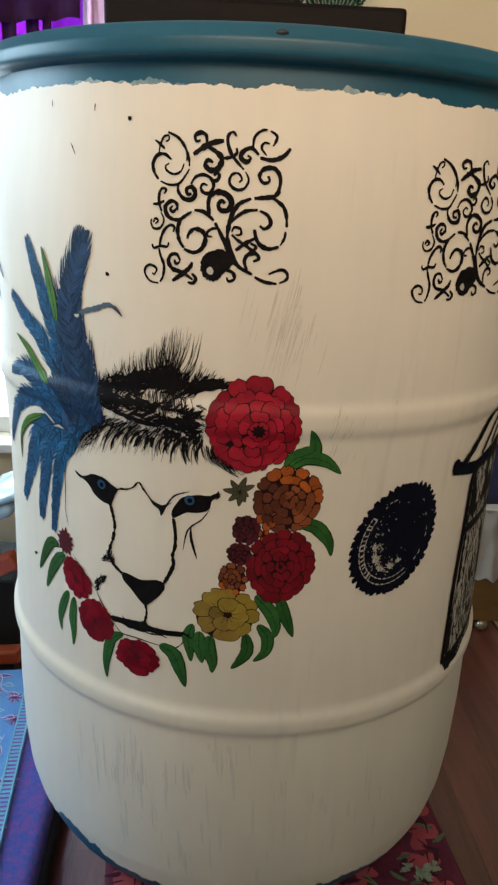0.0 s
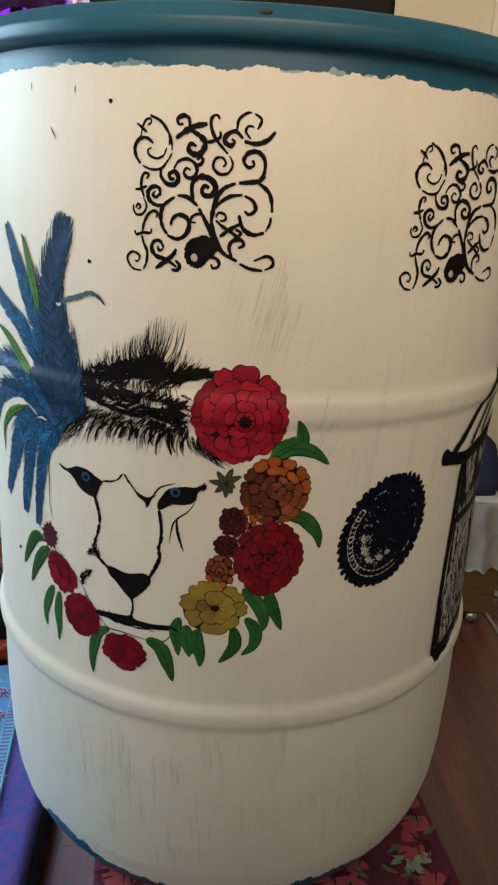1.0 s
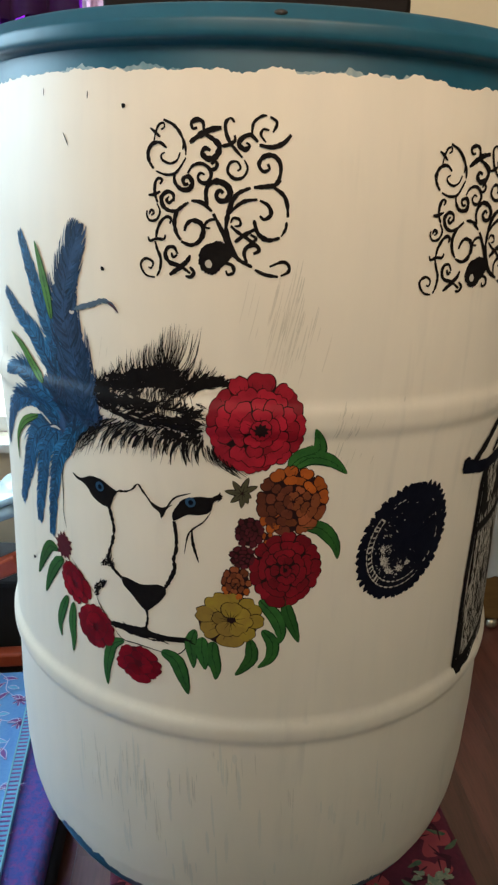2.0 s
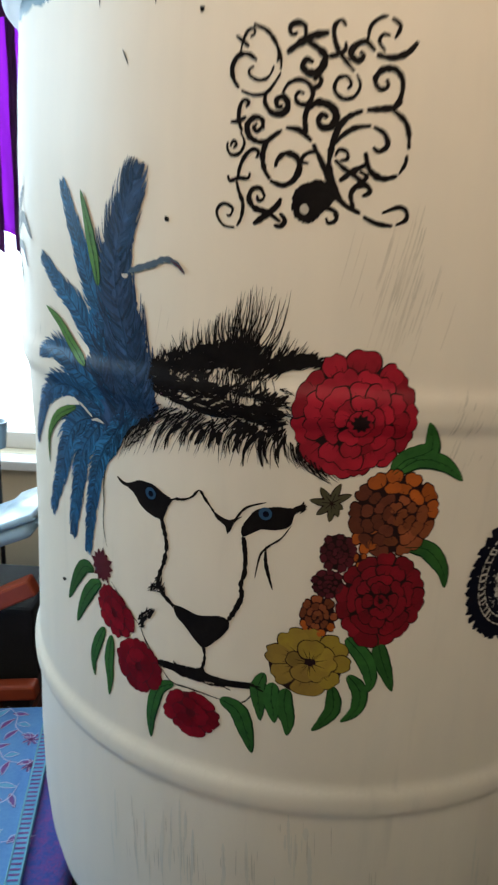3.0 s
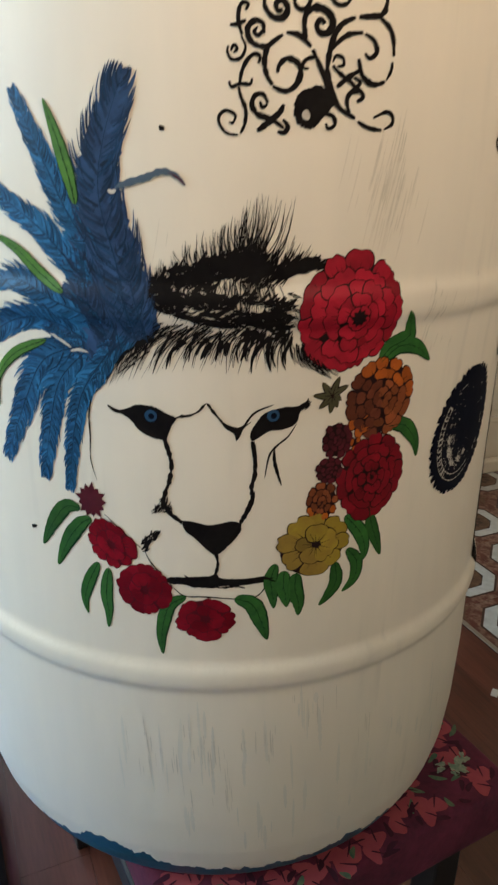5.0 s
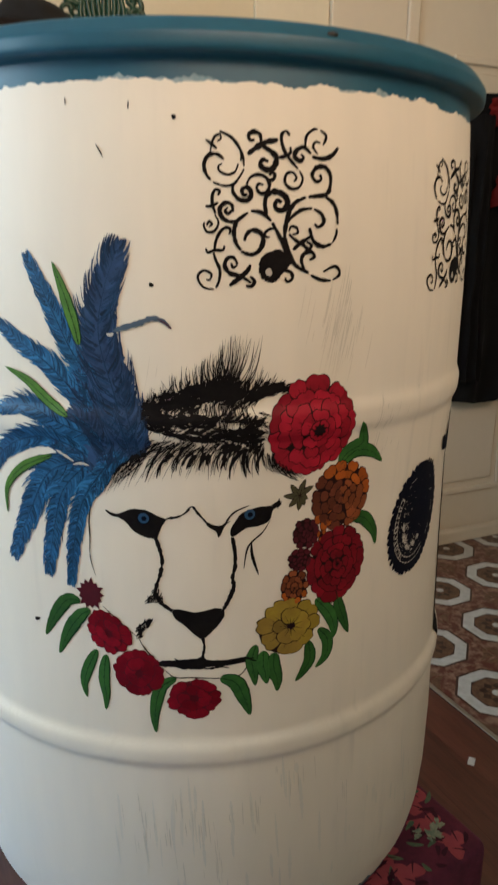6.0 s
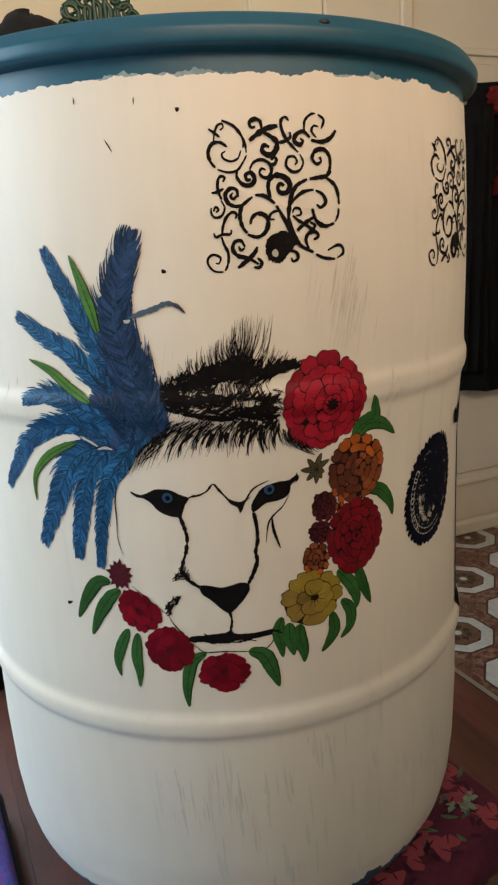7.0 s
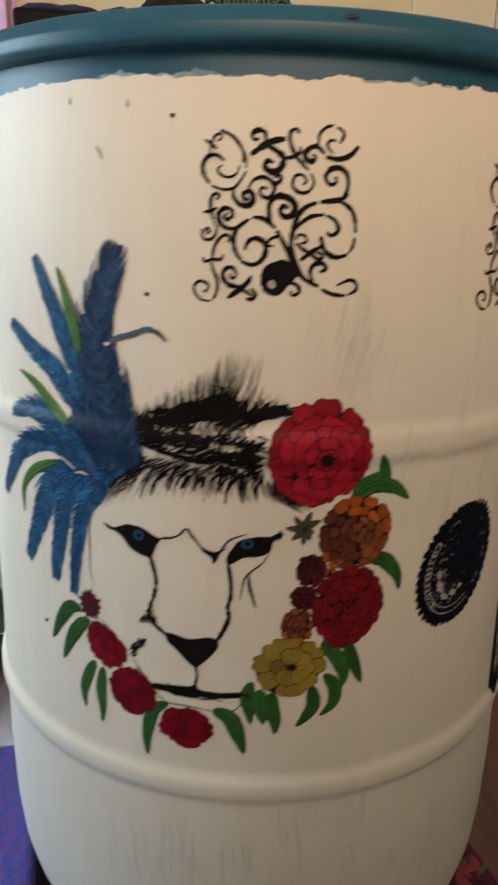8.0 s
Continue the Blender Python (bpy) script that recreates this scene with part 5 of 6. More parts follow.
# ---- door, casing and baseboard ----
structure("trim", box(0.60, 0.8285, YN - 0.016, YN, 0, 2.12, 0.004), material("pale_board", (0.72, 0.65, 0.50), 0.5, amount=0.2), "pale painted upright board beside the door")
door = structure("door_1", box(0.83, 1.72, YN - 0.030, YN - 0.001, 0.012, 2.04, 0.003), DOOR, "cream painted panel door with coats hung on it")
part("moulding", box(1.078, 1.122, YN - 0.042, YN - 0.030, 0.12, 1.94, 0.008, 3), DOOR, door)
for z0, z1 in ((0.18, 0.78), (0.95, 1.62)):
    bm = bmesh.new()
    for q in ((1.255, 1.60, z1 - 0.022, z1), (1.255, 1.60, z0, z0 + 0.022), (1.255, 1.277, z0 + 0.022, z1 - 0.022), (1.578, 1.60, z0 + 0.022, z1 - 0.022)):
        merge(bm, box(q[0], q[1], YN - 0.042, YN - 0.0302, q[2], q[3], 0.005))
    part("panel_frame", bm, DOOR, door)
    part("panel", box(1.30, 1.555, YN - 0.038, YN - 0.0302, z0 + 0.045, z1 - 0.045, 0.006), DOOR, door)
structure("baseboard", box(-0.40, 0.595, YN - 0.018, YN, 0, 0.10, 0.004), DOOR, "painted baseboard")
structure("baseboard_2", box(1.725, XE, YN - 0.018, YN, 0, 0.10, 0.004), DOOR, "painted baseboard")
structure("threshold", box(0.83, 1.72, YN - 0.075, YN - 0.043, 0, 0.05, 0.008), DOOR, "painted strip along the foot of the door")

# ---- coat on the door ----
COAT = material("black_coat_cloth", (0.004, 0.004, 0.005), 0.95, second=(0.010, 0.010, 0.011), scale=20, fine=200, bump=0.4)
REDCLOTH = material("red_cloth", (0.30, 0.015, 0.012), 0.85, second=(0.14, 0.008, 0.008), scale=30, fine=200, bump=0.3)


def garment(x0, x1, z0, z1, y, seed):
    bm = bmesh.new()
    nx, nz = 40, 50
    rows = []
    for j in range(nz + 1):
        v = j / nz
        row = []
        for i in range(nx + 1):
            u = i / nx
            flare = 0.75 + 0.25 * v + 0.05 * noise.noise((v * 5, seed, u * 2))
            x = (x0 + x1) / 2 + (u - 0.5) * (x1 - x0) * flare
            z = z1 + (z0 - z1) * v + 0.02 * noise.noise((u * 4, seed + 3, 0)) * v
            out = 0.05 * math.sin(math.pi * u) ** 0.5 + 0.014 * math.sin(u * 22 + 2 * v + seed) * (0.3 + v) + 0.02 * noise.noise((u * 5, v * 5, seed))
            row.append(bm.verts.new((x, y - out, z)))
        rows.append(row)
    for a, b in zip(rows, rows[1:]):
        for i in range(nx):
            bm.faces.new((a[i], b[i], b[i + 1], a[i + 1]))
    bmesh.ops.solidify(bm, geom=bm.faces[:], thickness=0.012)
    return bm


coat = thing("coat", (0, 0, 0), "black coat with red trim hung on the door", "coat")
part("body", garment(1.26, 1.66, 0.54, 1.51, YN - 0.062, 1.0), COAT, coat, "black cloth", True)
part("sleeve", garment(1.24, 1.38, 0.62, 1.44, YN - 0.10, 4.0), COAT, coat, "black cloth sleeve", True)
part("collar", garment(1.34, 1.50, 1.415, 1.495, YN - 0.095, 7.0), REDCLOTH, coat, "red collar", True)
part("patch", garment(1.365, 1.425, 1.17, 1.27, YN - 0.135, 9.0), REDCLOTH, coat, "red patch", True)
part("hanger", tube([(1.46, YN - 0.042, 1.58), (1.46, YN - 0.07, 1.58), (1.46, YN - 0.08, 1.50)], 0.005), BLACK, coat)

# ---- stand under the barrel ----
FLORAL = material("floral_cloth", (0.17, 0.022, 0.055), 0.9, second=(0.07, 0.010, 0.030), scale=22, fine=140, amount=1.0, bump=0.3)
SALMON = material("salmon_print", (0.46, 0.085, 0.100), 0.9, second=(0.34, 0.050, 0.080), scale=50, amount=0.9)
PALE = material("pale_print", (0.42, 0.42, 0.30), 0.9, second=(0.12, 0.22, 0.17), scale=120, fine=300, amount=1.0)
stand = thing("stool", (0.025, -0.025, 0.0), "low black stool with a floral cloth cushion under the barrel", "stool", rz=8)
cushion = part("cushion", box(-0.198, 0.225, -0.255, 0.255, 0.275, 0.355, 0.012, 3), FLORAL, stand, "pink and maroon floral cloth cushion", True)
part("seat_frame", box(-0.20, 0.20, -0.23, 0.23, 0.235, 0.274, 0.004), BLACK, stand, "black wooden seat frame")
for sx in (-1, 1):
    for sy in (-1, 1):
        part("leg", box(sx * 0.175 - 0.02, sx * 0.175 + 0.02, sy * 0.20 - 0.02, sy * 0.20 + 0.02, 0.0, 0.235, 0.003), BLACK, stand)


def print_petal(bm, cx, cy, rx, ry, turn, z, wave=0.15, n=18):
    ring = []
    for i in range(n):
        a = 2 * math.pi * i / n
        k = 1 + wave * math.sin(3 * a + cx * 90)
        x, y = rx * k * math.cos(a), ry * k * math.sin(a)
        ring.append(bm.verts.new((cx + x * math.cos(turn) - y * math.sin(turn), cy + x * math.sin(turn) + y * math.cos(turn), z)))
    bm.faces.new(ring)


ROSEDARK = material("dark_rose_print", (0.065, 0.006, 0.024), 0.9, second=(0.035, 0.006, 0.02), amount=0.6)
SAGE = material("sage_print", (0.16, 0.20, 0.11), 0.9, second=(0.05, 0.12, 0.08), scale=120, fine=300, amount=1.0)
rnd = random.Random(21)
roses, folds_dark, leaves, swirls = bmesh.new(), bmesh.new(), bmesh.new(), bmesh.new()
for i in range(11):
    for j in range(13):
        x, y = -0.175 + 0.040 * i + rnd.uniform(-0.010, 0.010), -0.235 + 0.040 * j + rnd.uniform(-0.010, 0.010)
        if x < -0.175 or x > 0.205 or (x < 0.09 and y > -0.10):
            continue
        if rnd.random() < 0.80:
            size = rnd.uniform(0.010, 0.016)
            for k in range(3):
                q = 6.28 * k / 3 + rnd.uniform(-0.4, 0.4)
                print_petal(roses, x + 0.75 * size * math.cos(q), y + 0.75 * size * math.sin(q), size * 0.95, size * 0.62, q + 0.3, 0.3556 + 0.00006 * k)
                print_petal(folds_dark, x + 0.9 * size * math.cos(q + 0.5), y + 0.9 * size * math.sin(q + 0.5), size * 0.62, size * 0.07, q + 1.2, 0.3562)
        for k in range(4):
            q = rnd.uniform(0, 6.28)
            print_petal(leaves if k < 1 else swirls, x + 0.022 * math.cos(q), y + 0.022 * math.sin(q), rnd.uniform(0.006, 0.012), 0.0030, q + 0.9, 0.3560 + 0.00004 * k)
for bm, mat in ((roses, SALMON), (folds_dark, ROSEDARK), (leaves, SAGE), (swirls, ROSEDARK)):
    tagged(part("print", bm, mat, cushion, ""), kind="stuff")
bm = bmesh.new()
for k in range(22):
    a = rnd.uniform(0, 6.28)
    q = rnd.uniform(0.2, 1.0)
    print_petal(bm, 0.172 + 0.024 * q * math.cos(a), -0.205 + 0.013 * q * math.sin(a), rnd.uniform(0.003, 0.007), 0.0026, a + 0.5, 0.3568 + 0.00005 * k, 0.3)
part("printed_flower", bm, PALE, cushion, "pale green and cream printed flower")

# ---- bench ----
VELVET = material("purple_blue_weave", (0.17, 0.060, 0.28), 0.95, second=(0.045, 0.075, 0.33), scale=90, fine=260, amount=1.0, bump=0.7)
sharpen(VELVET, 0.30, 0.62)
BLUECLOTH = material("blue_throw_cloth", (0.08, 0.24, 0.58), 0.9, second=(0.15, 0.36, 0.64), scale=12, fine=200, amount=0.9, bump=0.3)
CYAN = material("pale_cyan_thread", (0.20, 0.50, 0.62), 0.8, amount=0.5)
ROSE = material("rose_print", (0.22, 0.06, 0.22), 0.9, second=(0.16, 0.10, 0.34), scale=60, amount=0.8)
SKYPRINT = material("sky_blue_print", (0.09, 0.34, 0.60), 0.9, second=(0.18, 0.46, 0.64), scale=40, amount=0.8)
LILAC = material("lilac_line_print", (0.52, 0.54, 0.76), 0.9, amount=0.3)
mattress = thing("floor_mattress", (-0.360, 0.490, 0.0), "low purple woven floor mattress, its side coloured near-black for shade", "mattress", rz=4.5)
part("seat", box(-0.85, 0.020, -1.65, -0.004, 0.045, 0.095, 0.022, 4), VELVET, mattress, "blue-purple woven upholstery", True)
# Side turned from the windows: its shade is put into a near-black colour.
part("base", box(-0.85, 0.030, -1.66, 0.0, 0.0, 0.072, 0.026, 4), material("navy_side_shade", (0.006, 0.006, 0.016), 0.95, bump=0.3), mattress, "near-black navy side down to the floor, shade put in its colour", True)
throw = thing("throw_cloth", (-0.4125, 0.506, 0.0952), "blue floral throw cloth with stitched cyan edge on the mattress", "cloth", rz=8.3)
part("cloth", box(-0.70, -0.024, -1.52, -0.024, 0.0002, 0.0062, 0.002), BLUECLOTH, throw, "blue printed cloth", True)
part("edge_band", box(-0.048, -0.0245, -1.518, -0.025, 0.0067, 0.0085, 0.0006), SKYPRINT, throw, "pale cyan stitched band")
stitch = box(-0.0445, -0.0285, -0.0017, 0.0017, 0.0086, 0.0094, 0.0002, 1)
first = part("stitch", stitch, ROSE, throw)
first.location.y = -0.035
for k in range(1, 150):
    ob = new("stitch", first.data)
    ob.parent = throw
    ob.location.y = -0.035 - 0.0095 * k
for x in (-0.0465, -0.0262):
    part("piping", tube([(x, -0.03, 0.0088), (x, -1.50, 0.0088)], 0.0014, 6), CYAN, throw, "pale cyan thread")


def flat_stroke(bm, pts, w, z):
    way = spline([(x * 1000, y * 1000) for x, y in pts], 4.0)
    rows = []
    n = len(way)
    for i, p in enumerate(way):
        a, b = way[max(i - 1, 0)], way[min(i + 1, n - 1)]
        dx, dy = b[0] - a[0], b[1] - a[1]
        ln = math.hypot(dx, dy) or 1
        hw = 0.5 * w * (0.35 + 0.65 * math.sin(math.pi * min(max(i / (n - 1), 0.03), 0.97)))
        rows.append((bm.verts.new(((p[0] - dy / ln * hw) / 1000, (p[1] + dx / ln * hw) / 1000, z)), bm.verts.new(((p[0] + dy / ln * hw) / 1000, (p[1] - dx / ln * hw) / 1000, z))))
    for p, q in zip(rows, rows[1:]):
        bm.faces.new((p[0], p[1], q[1], q[0]))


def sprig(cx, cy, turn, seed):
    """A printed spray: a stem with leaves, a bloom and pale outlines."""
    r = random.Random(seed)

    def at(u, v):
        u, v = 0.85 * u, 0.85 * v
        return (cx + u * math.cos(turn) - v * math.sin(turn), cy + u * math.sin(turn) + v * math.cos(turn))
    line, rose, sky = bmesh.new(), bmesh.new(), bmesh.new()
    flat_stroke(line, [at(-0.06, 0), at(-0.02, 0.012), at(0.02, 0.0), at(0.06, 0.015)], 2.0, 0.0080)
    for k in range(6):
        u, side = -0.05 + 0.02 * k, 1 if k % 2 else -1
        tip = at(u + 0.02, side * r.uniform(0.025, 0.04))
        flat_stroke(rose if k % 3 else sky, [at(u, 0.005), at(u + 0.008, side * 0.018), tip], 8, 0.0074)
        flat_stroke(line, [at(u, 0.005), at(u + 0.014, side * 0.014), tip], 1.7, 0.0078)
        flat_stroke(line, [at(u, 0.005), at(u + 0.002, side * 0.022), tip], 1.7, 0.0082)
    for k in range(7):
        a = 2 * math.pi * k / 7
        c = at(0.075, 0.02)
        flat_stroke(rose, [c, (c[0] + 0.016 * math.cos(a), c[1] + 0.016 * math.sin(a))], 6, 0.0076)
        flat_stroke(line, [(c[0] + 0.004 * math.cos(a), c[1] + 0.004 * math.sin(a)), (c[0] + 0.019 * math.cos(a + 0.2), c[1] + 0.019 * math.sin(a + 0.2))], 1.2, 0.0084)
    top = part("printed_spray", line, LILAC, throw, "lilac outlined printed spray")
    tagged(part("petal", rose, ROSE, top, "rose print"), kind="stuff")
    tagged(part("leaf", sky, SKYPRINT, top, "sky blue print"), kind="stuff")


rnd = random.Random(33)
for i in range(5):
    for j in range(8):
        sprig(-0.105 - 0.092 * i + rnd.uniform(-0.015, 0.015), -0.075 - 0.092 * j + rnd.uniform(-0.02, 0.02), rnd.uniform(0, 6.28), 10 * i + j)

# ---- cabinet and what stands on it ----
cab = thing("cabinet", (-0.03, 1.06, 0.0), "tall dark-stained wooden cabinet with moulded top", "cabinet")
part("body", box(-0.28, 0.28, -0.13, 0.15, 0.06, 1.44, 0.004), DARK, cab, "dark wooden case")
part("cornice", box(-0.325, 0.325, -0.17, 0.155, 1.4405, 1.505, 0.010, 3), DARK, cab, "moulded dark wooden top")
part("bead", box(-0.305, 0.305, -0.15, -0.131, 1.405, 1.4395, 0.006, 3), DARK, cab)
part("plinth", box(-0.29, 0.29, -0.14, 0.152, 0.0, 0.0595, 0.004), DARK, cab)
for x0, x1 in ((-0.272, -0.003), (0.003, 0.272)):
    d = part("door", box(x0, x1, -0.149, -0.1305, 0.08, 1.395, 0.004), DARK, cab)
    part("handle", tube([(x0 + 0.03 if x0 > 0 else x1 - 0.03, -0.16, 0.75), (x0 + 0.03 if x0 > 0 else x1 - 0.03, -0.16, 0.85)], 0.006), BLACK, d, "dark metal handle")
NAVYCLOTH = material("navy_cloth", (0.012, 0.016, 0.05), 0.9, second=(0.03, 0.03, 0.06), scale=30, bump=0.4)


def heap(x, y, z, rx, ry, h, seed, n=28):
    """A soft crumpled heap."""
    bm = bmesh.new()
    rows = []
    for j in range(11):
        b = 0.5 * math.pi * j / 10
        row = []
        for i in range(n):
            a = 2 * math.pi * i / n
            k = 1 + 0.28 * noise.noise((2.2 * math.cos(a), 2.2 * math.sin(a), seed + b)) + 0.12 * noise.noise((7 * math.cos(a), 7 * math.sin(a), seed + 3 * b))
            row.append(bm.verts.new((x + rx * k * math.cos(b) * math.cos(a), y + ry * k * math.cos(b) * math.sin(a), z + h * math.sin(b) * (0.85 + 0.3 * noise.noise((math.cos(a) * 2, math.sin(a) * 2, seed))))))
        rows.append(row)
    for p, q in zip(rows, rows[1:]):
        for i in range(n):
            bm.faces.new((p[i], p[(i + 1) % n], q[(i + 1) % n], q[i]))
    bm.faces.new(list(reversed(rows[0])))
    return bm


tagged(link_mesh("folded_cloth", heap(-0.25, 1.00, 1.5055, 0.11, 0.09, 0.030, 2.0), NAVYCLOTH, smooth=True), "navy blue folded cloth on top of the cabinet", "cloth")
tagged(link_mesh("cap", heap(-0.02, 1.00, 1.5055, 0.095, 0.09, 0.085, 5.0), COAT, smooth=True), "soft black cap on top of the cabinet", "cap")
tagged(link_mesh("scarf", heap(-0.13, 0.97, 1.5055, 0.08, 0.05, 0.028, 8.0), COAT, smooth=True), "black crumpled scarf on top of the cabinet", "scarf")
GREEN = material("dark_green_metal", (0.006, 0.048, 0.026), 0.4, second=(0.004, 0.026, 0.014), scale=40, amount=0.8)
rack = thing("scroll_rack", (0.145, 1.03, 1.5055), "dark green openwork scroll rack on top of the cabinet", "rack")
part("foot_bar", box(-0.105, 0.105, -0.012, 0.012, 0.0, 0.012, 0.003), GREEN, rack)
for k in range(13):
    a = math.pi * (0.10 + 0.80 * k / 12)
    r = 0.13 + 0.02 * (k % 2)
    x, z = 0.105 * math.cos(a) * 0.8, 0.03 + r * math.sin(a) * 0.8
    pts, _ = curl(x * 1000, z * 1000, 24, math.degrees(a) + 180, 1.1, 1 if k % 2 else -1, 1, ((x * 300, 6.0), (x * 700, z * 550)))
    part("scroll", tube([(p[0] / 1000, 0.0, p[1] / 1000) for p in spline(pts, 6)], 0.0062, 6), GREEN, rack, "", True)
for k in range(8):
    x, z = -0.084 + 0.024 * k, 0.045 + 0.02 * (k % 2)
    pts, _ = curl(x * 1000, z * 1000, 17, 90 * k, 1.2, 1 if k % 2 else -1, 1)
    part("scroll", tube([(p[0] / 1000, 0.004, p[1] / 1000) for p in spline(pts, 5)], 0.005, 6), GREEN, rack, "", True)

# ---- low chest with a white cloth ----
OAK = material("ochre_wood", (0.16, 0.085, 0.022), 0.5, second=(0.09, 0.045, 0.012), scale=8, fine=60, stretch=(1, 6, 6), amount=0.8)
LINEN = material("white_linen", (0.62, 0.60, 0.56), 0.9, second=(0.52, 0.50, 0.47), scale=8, fine=200, bump=0.3)
BRASS = material("dull_metal", (0.45, 0.40, 0.30), 0.3, 0.9, amount=0.3)
chest = thing("low_chest", (0.608, 0.951, 0.0), "low ochre wooden chest on metal ball feet", "chest")
part("body", box(-0.115, 0.115, -0.09, 0.14, 0.035, 0.370, 0.004), OAK, chest)
for sx in (-0.065, 0.065):
    for sy in (-0.075, 0.12):
        part("ball_foot", lathe([(0.001 + 0.0175 * math.sin(math.pi * i / 8), 0.0175 - 0.0175 * math.cos(math.pi * i / 8)) for i in range(9)], 14), BRASS, chest, "metal ball foot", True).location = (sx, sy, 0)
cover = thing("cloth_cover", (0.608, 0.951, 0.0), "white linen cloth hanging over the low chest", "cloth")
part("front", folds(-0.135, 0.135, -0.105, 0.3745, lambda u: 0.180 + 0.006 * math.sin(40 * u) + 0.008 * math.sin(7 * u), 4, 0.006, 60, 14), LINEN, cover, "", True)
part("top", box(-0.135, 0.135, -0.105, 0.15, 0.3705, 0.376, 0.002), LINEN, cover)
tagged(link_mesh("bag", heap(0.625, 0.955, 0.3765, 0.095, 0.08, 0.17, 3.0), NAVYCLOTH, smooth=True), "navy cloth bag on the white linen", "bag")

# ---- folding machine by the window ----
STEELBLUE = material("pale_blue_plastic", (0.30, 0.42, 0.50), 0.25, second=(0.22, 0.33, 0.42), scale=6, amount=0.5)
ORANGEP = material("orange_plastic", (0.34, 0.055, 0.018), 0.45, second=(0.22, 0.035, 0.014), scale=10, amount=0.6)
tool = thing("tool_bench", (-0.70, 0.70, 0.0), "orange and pale blue plastic work bench by the window", "bench")


def beam(a, b, w, h, bevel=0.006):
    a, b = Vector(a), Vector(b)
    d = b - a
    bm = box(-w / 2, w / 2, -h / 2, h / 2, 0, d.length, bevel)
    m = Matrix.Translation(a) @ d.to_track_quat("Z", "Y").to_matrix().to_4x4()
    bm.transform(m)
    return bm


part("hood", beam((-0.26, 0.0, 0.245), (0.19, 0.0, 0.435), 0.26, 0.030, 0.013), STEELBLUE, tool, "pale blue slanted hood", True)
part("hood_lip", beam((0.10, -0.02, 0.424), (0.20, -0.02, 0.466), 0.22, 0.016, 0.007), STEELBLUE, tool, "pale blue hood lip", True)
part("strut", beam((-0.24, -0.14, 0.10), (0.20, -0.14, 0.325), 0.035, 0.04), ORANGEP, tool, "orange strut")
part("strut", beam((0.10, -0.14, 0.265), (-0.02, -0.14, 0.03), 0.03, 0.03), ORANGEP, tool, "orange strut")
part("strut", beam((-0.24, -0.15, 0.04), (0.20, -0.15, 0.085), 0.035, 0.035), ORANGEP, tool, "orange strut")
part("housing", box(-0.20, 0.175, -0.09, 0.12, 0.05, 0.235, 0.01), COAT, tool, "black housing")
part("bar", tube([(-0.26, -0.19, 0.13), (-0.06, -0.19, 0.115)], 0.016), STEELBLUE, tool, "pale blue bar", True)
for sx in (-0.2, 0.14):
    part("foot", box(sx - 0.03, sx + 0.03, -0.12, 0.12, 0.0, 0.05, 0.005), BLACK, tool)
part("post", tube([(0.03, 0.14, 0.05), (0.03, 0.14, 0.52)], 0.006), BLACK, tool, "thin black post")
part("cup", lathe([(0.02, 0.0), (0.026, 0.06), (0.028, 0.062), (0.022, 0.062), (0.016, 0.004)], 16), STEELBLUE, tool, "", True).location = (0.03, 0.14, 0.52)
bowl = thing("bowl", (-0.50, 1.02, 0.0), "olive grey metal bowl on the floor", "bowl")
OLIVEM = material("olive_metal", (0.10, 0.105, 0.06), 0.35, 0.6, second=(0.05, 0.055, 0.035), scale=10, amount=0.8)
part("shell", lathe([(0.05, 0.0), (0.10, 0.03), (0.125, 0.09), (0.128, 0.092), (0.121, 0.09), (0.096, 0.034), (0.001, 0.008)], 40), OLIVEM, bowl, "", True)
part("bowl_rim", lathe([(0.1285, 0.0905), (0.1305, 0.094), (0.127, 0.096), (0.1215, 0.0925)], 40), BRASS, bowl, "pale metal rim", True)
scrap = box(-0.012, 0.012, -0.007, 0.007, 0.0, 0.0015, 0.0005)
ob = tagged(link_mesh("paper_scrap", scrap, LINEN), "small white paper scrap on the wooden floor", "paper")
ob.matrix_world = pose(0.67, 0.203, 0.0005, 0, 0, 40)

# ---- floor pieces ----
TURN = radians(3.5)
CELL = 0.24
ORIGIN = Vector((0.889, 0.371, 0.0))       # the middle of one patterned tile
UX, UY = Vector((math.cos(TURN), math.sin(TURN), 0)), Vector((-math.sin(TURN), math.cos(TURN), 0))
T_GROUND = material("tile_red_brown", (0.12, 0.034, 0.024), 0.35, second=(0.30, 0.19, 0.14), scale=34, fine=90, amount=0.9, random_value=0.06, bump=0.05)
sharpen(T_GROUND, 0.44, 0.62)
T_WHITE = material("tile_pale_grey", (0.60, 0.61, 0.60), 0.3, second=(0.42, 0.43, 0.41), scale=30, amount=0.7, random_value=0.1)
T_DARK = material("tile_dark_line", (0.05, 0.024, 0.018), 0.35, amount=0.5)
T_MID = material("tile_tan", (0.21, 0.12, 0.072), 0.35, second=(0.075, 0.030, 0.020), scale=70, fine=200, amount=1.0)


def ngon(bm, n, r, z, slot, turn=0.0, squash=1.0):
    f = bm.faces.new([bm.verts.new((r * math.cos(turn + 2 * math.pi * i / n), squash * r * math.sin(turn + 2 * math.pi * i / n), z)) for i in range(n)])
    f.material_index = slot


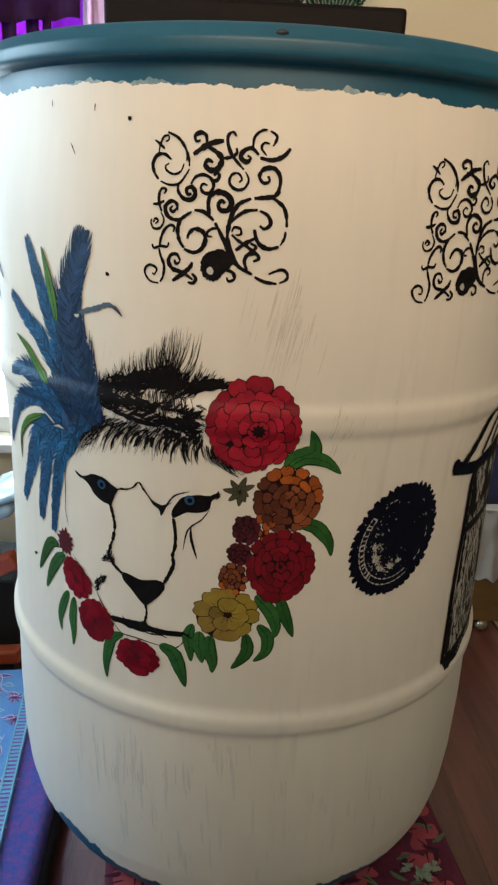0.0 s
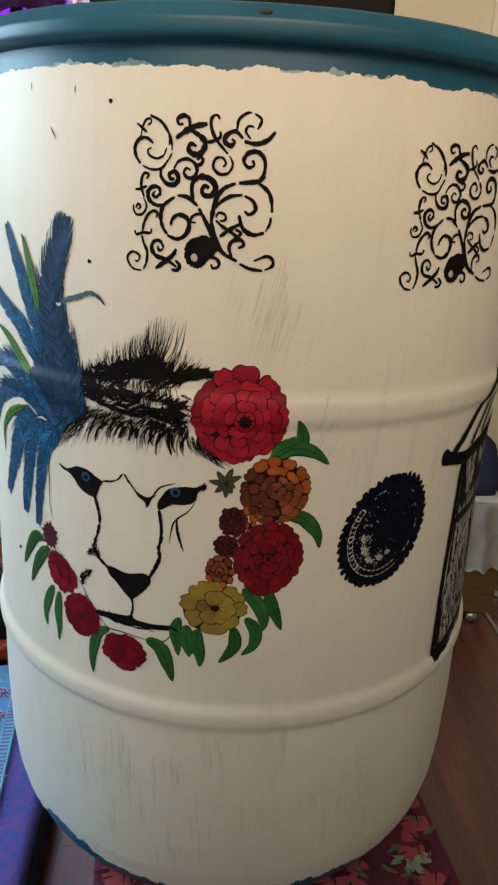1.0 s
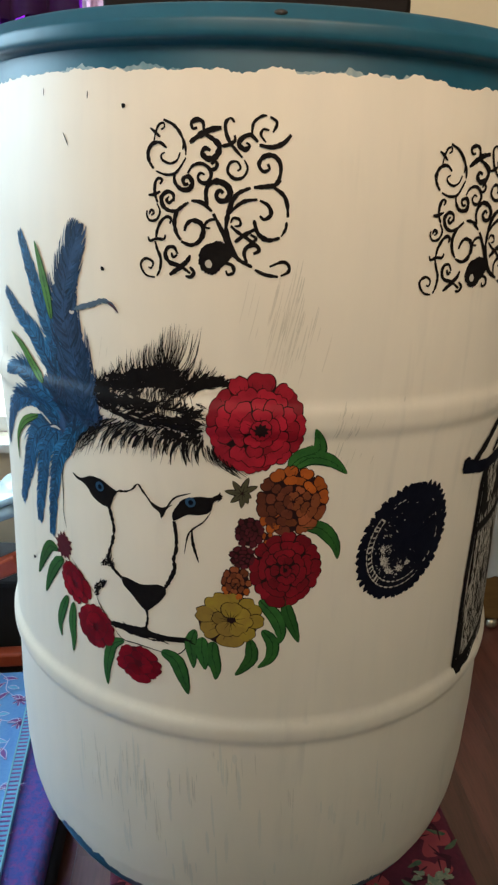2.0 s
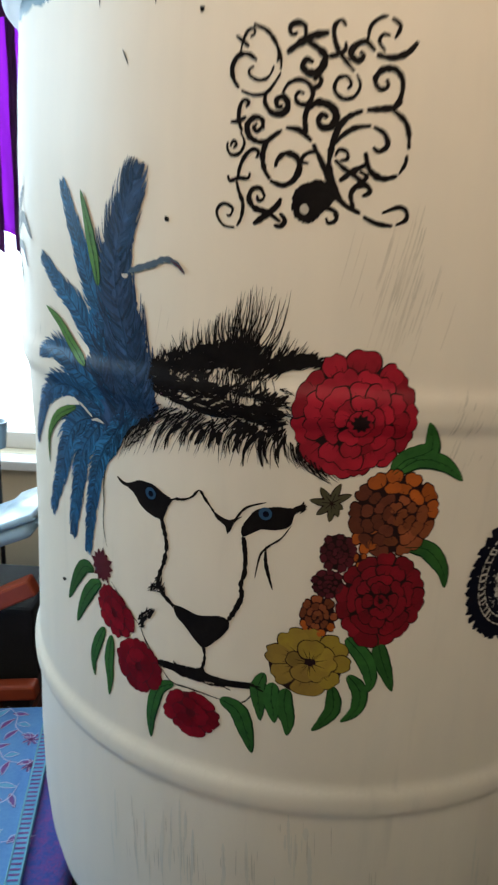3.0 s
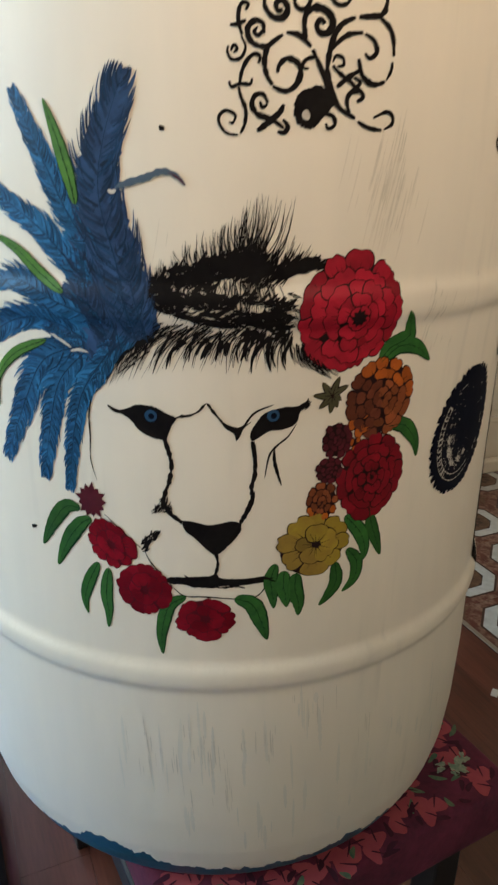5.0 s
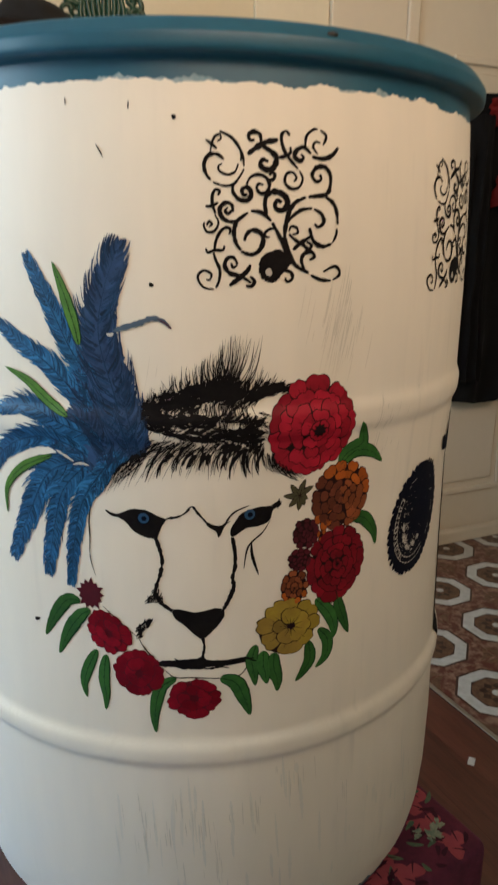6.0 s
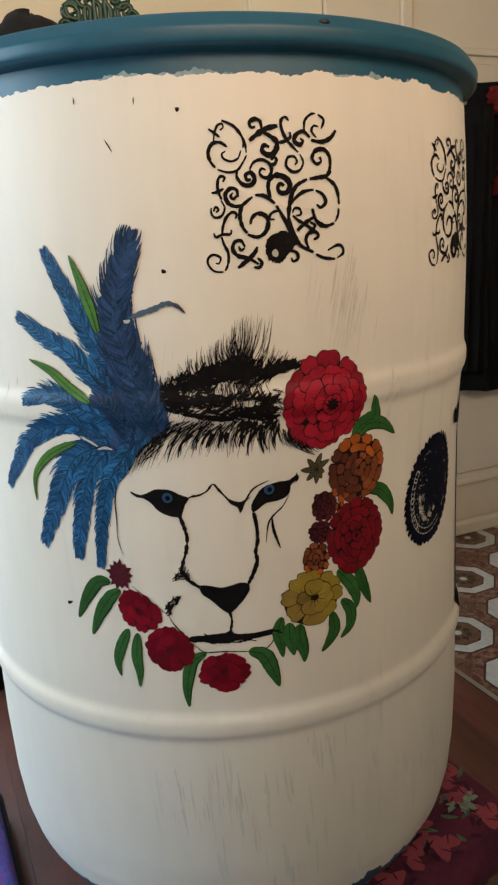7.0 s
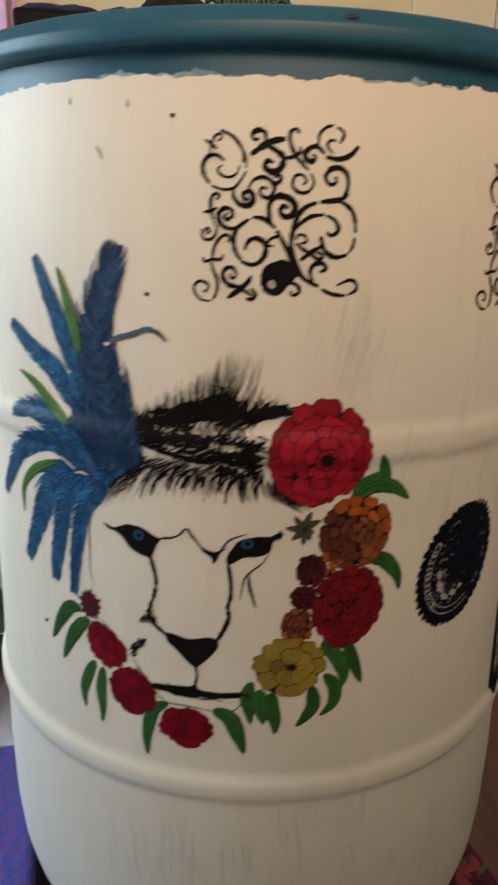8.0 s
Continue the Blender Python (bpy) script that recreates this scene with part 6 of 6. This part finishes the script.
def ring(bm, n, r0, r1, z, slot, turn=0.0):
    a = [bm.verts.new((r0 * math.cos(turn + 2 * math.pi * i / n), r0 * math.sin(turn + 2 * math.pi * i / n), z)) for i in range(n)]
    b = [bm.verts.new((r1 * math.cos(turn + 2 * math.pi * i / n), r1 * math.sin(turn + 2 * math.pi * i / n), z)) for i in range(n)]
    for i in range(n):
        f = bm.faces.new((a[i], b[i], b[(i + 1) % n], a[(i + 1) % n]))
        f.material_index = slot


def tile_mesh():
    bm = box(-CELL / 2 + 0.0002, CELL / 2 - 0.0002, -CELL / 2 + 0.0002, CELL / 2 - 0.0002, -0.010, 0.0, 0.0003, 1)
    e = math.pi / 8
    ring(bm, 8, 0.1000, 0.1060, 0.0004, 2, e)
    ring(bm, 8, 0.0664, 0.0995, 0.0006, 1, e)
    ring(bm, 20, 0.0600, 0.0660, 0.0004, 2)
    ngon(bm, 20, 0.0596, 0.0004, 3)
    for k in range(8):
        a = 2 * math.pi * k / 8
        f = bm.faces.new([bm.verts.new((0.030 * math.cos(a) + q * math.cos(a + s), 0.030 * math.sin(a) + q * math.sin(a + s), 0.0008)) for q, s in ((0.012, -1.6), (0.014, 0.0), (0.012, 1.6), (0.012, 3.14))])
        f.material_index = 2
    ngon(bm, 10, 0.012, 0.0008, 1)
    # corner ornament
    for sx in (-1, 1):
        for sy in (-1, 1):
            f = bm.faces.new([bm.verts.new((sx * (CELL / 2 - 0.004 - a), sy * (CELL / 2 - 0.004 - b), 0.0004)) for a, b in ((0, 0), (0.050, 0), (0.026, 0.014), (0.014, 0.026), (0, 0.050))])
            f.material_index = 3
    bmesh.ops.recalc_face_normals(bm, faces=bm.faces[:])
    return bm


tile = part("tile", tile_mesh(), [T_GROUND, T_WHITE, T_DARK, T_MID], FLOOR)
tile.location = ORIGIN
tile.rotation_euler.z = TURN
for i in range(0, 9):
    for j in range(-14, 6):
        at = ORIGIN + UX * CELL * i + UY * CELL * j
        if (i, j) == (0, 0) or not (YS - 0.08 < at.y < YN + 0.08 and at.x < XE + 0.08):
            continue
        ob = new("tile", tile.data)
        ob.parent = FLOOR
        ob.location, ob.rotation_euler.z = at, TURN

strip = box(-0.006, 0.006, -2.25, 0.86, 0.0005, 0.004, 0.0015)
edge = structure("trim_2", strip, material("bright_metal_strip", (0.50, 0.46, 0.40), 0.35, 0.8, amount=0.2), "thin bright metal strip between tiles and planks")
edge.location, edge.rotation_euler.z = ORIGIN - UX * (CELL / 2 + 0.007), TURN

PLANK_W = 0.105
rnd = random.Random(5)
start = ORIGIN - UX * (CELL / 2 + 0.014 + PLANK_W / 2)
for i in range(0, 31):
    shift = rnd.uniform(0, 1.3)
    row = start - UX * PLANK_W * i
    if row.x < XW - 0.25:
        continue
    low, high = (YS - 0.04 - row.y) / UY.y, (YN + 0.04 - row.y) / UY.y
    v = low - shift
    while v < high:
        v0, v1 = max(v, low), min(v + 1.3, high)
        v += 1.3
        if v1 - v0 < 0.03:
            continue
        ob = part("plank", box(-PLANK_W / 2 + 0.0003, PLANK_W / 2 - 0.0003, v0 + 0.0003, v1 - 0.0003, -0.012, 0.0), WOOD, FLOOR)
        ob.location, ob.rotation_euler.z = row, TURN
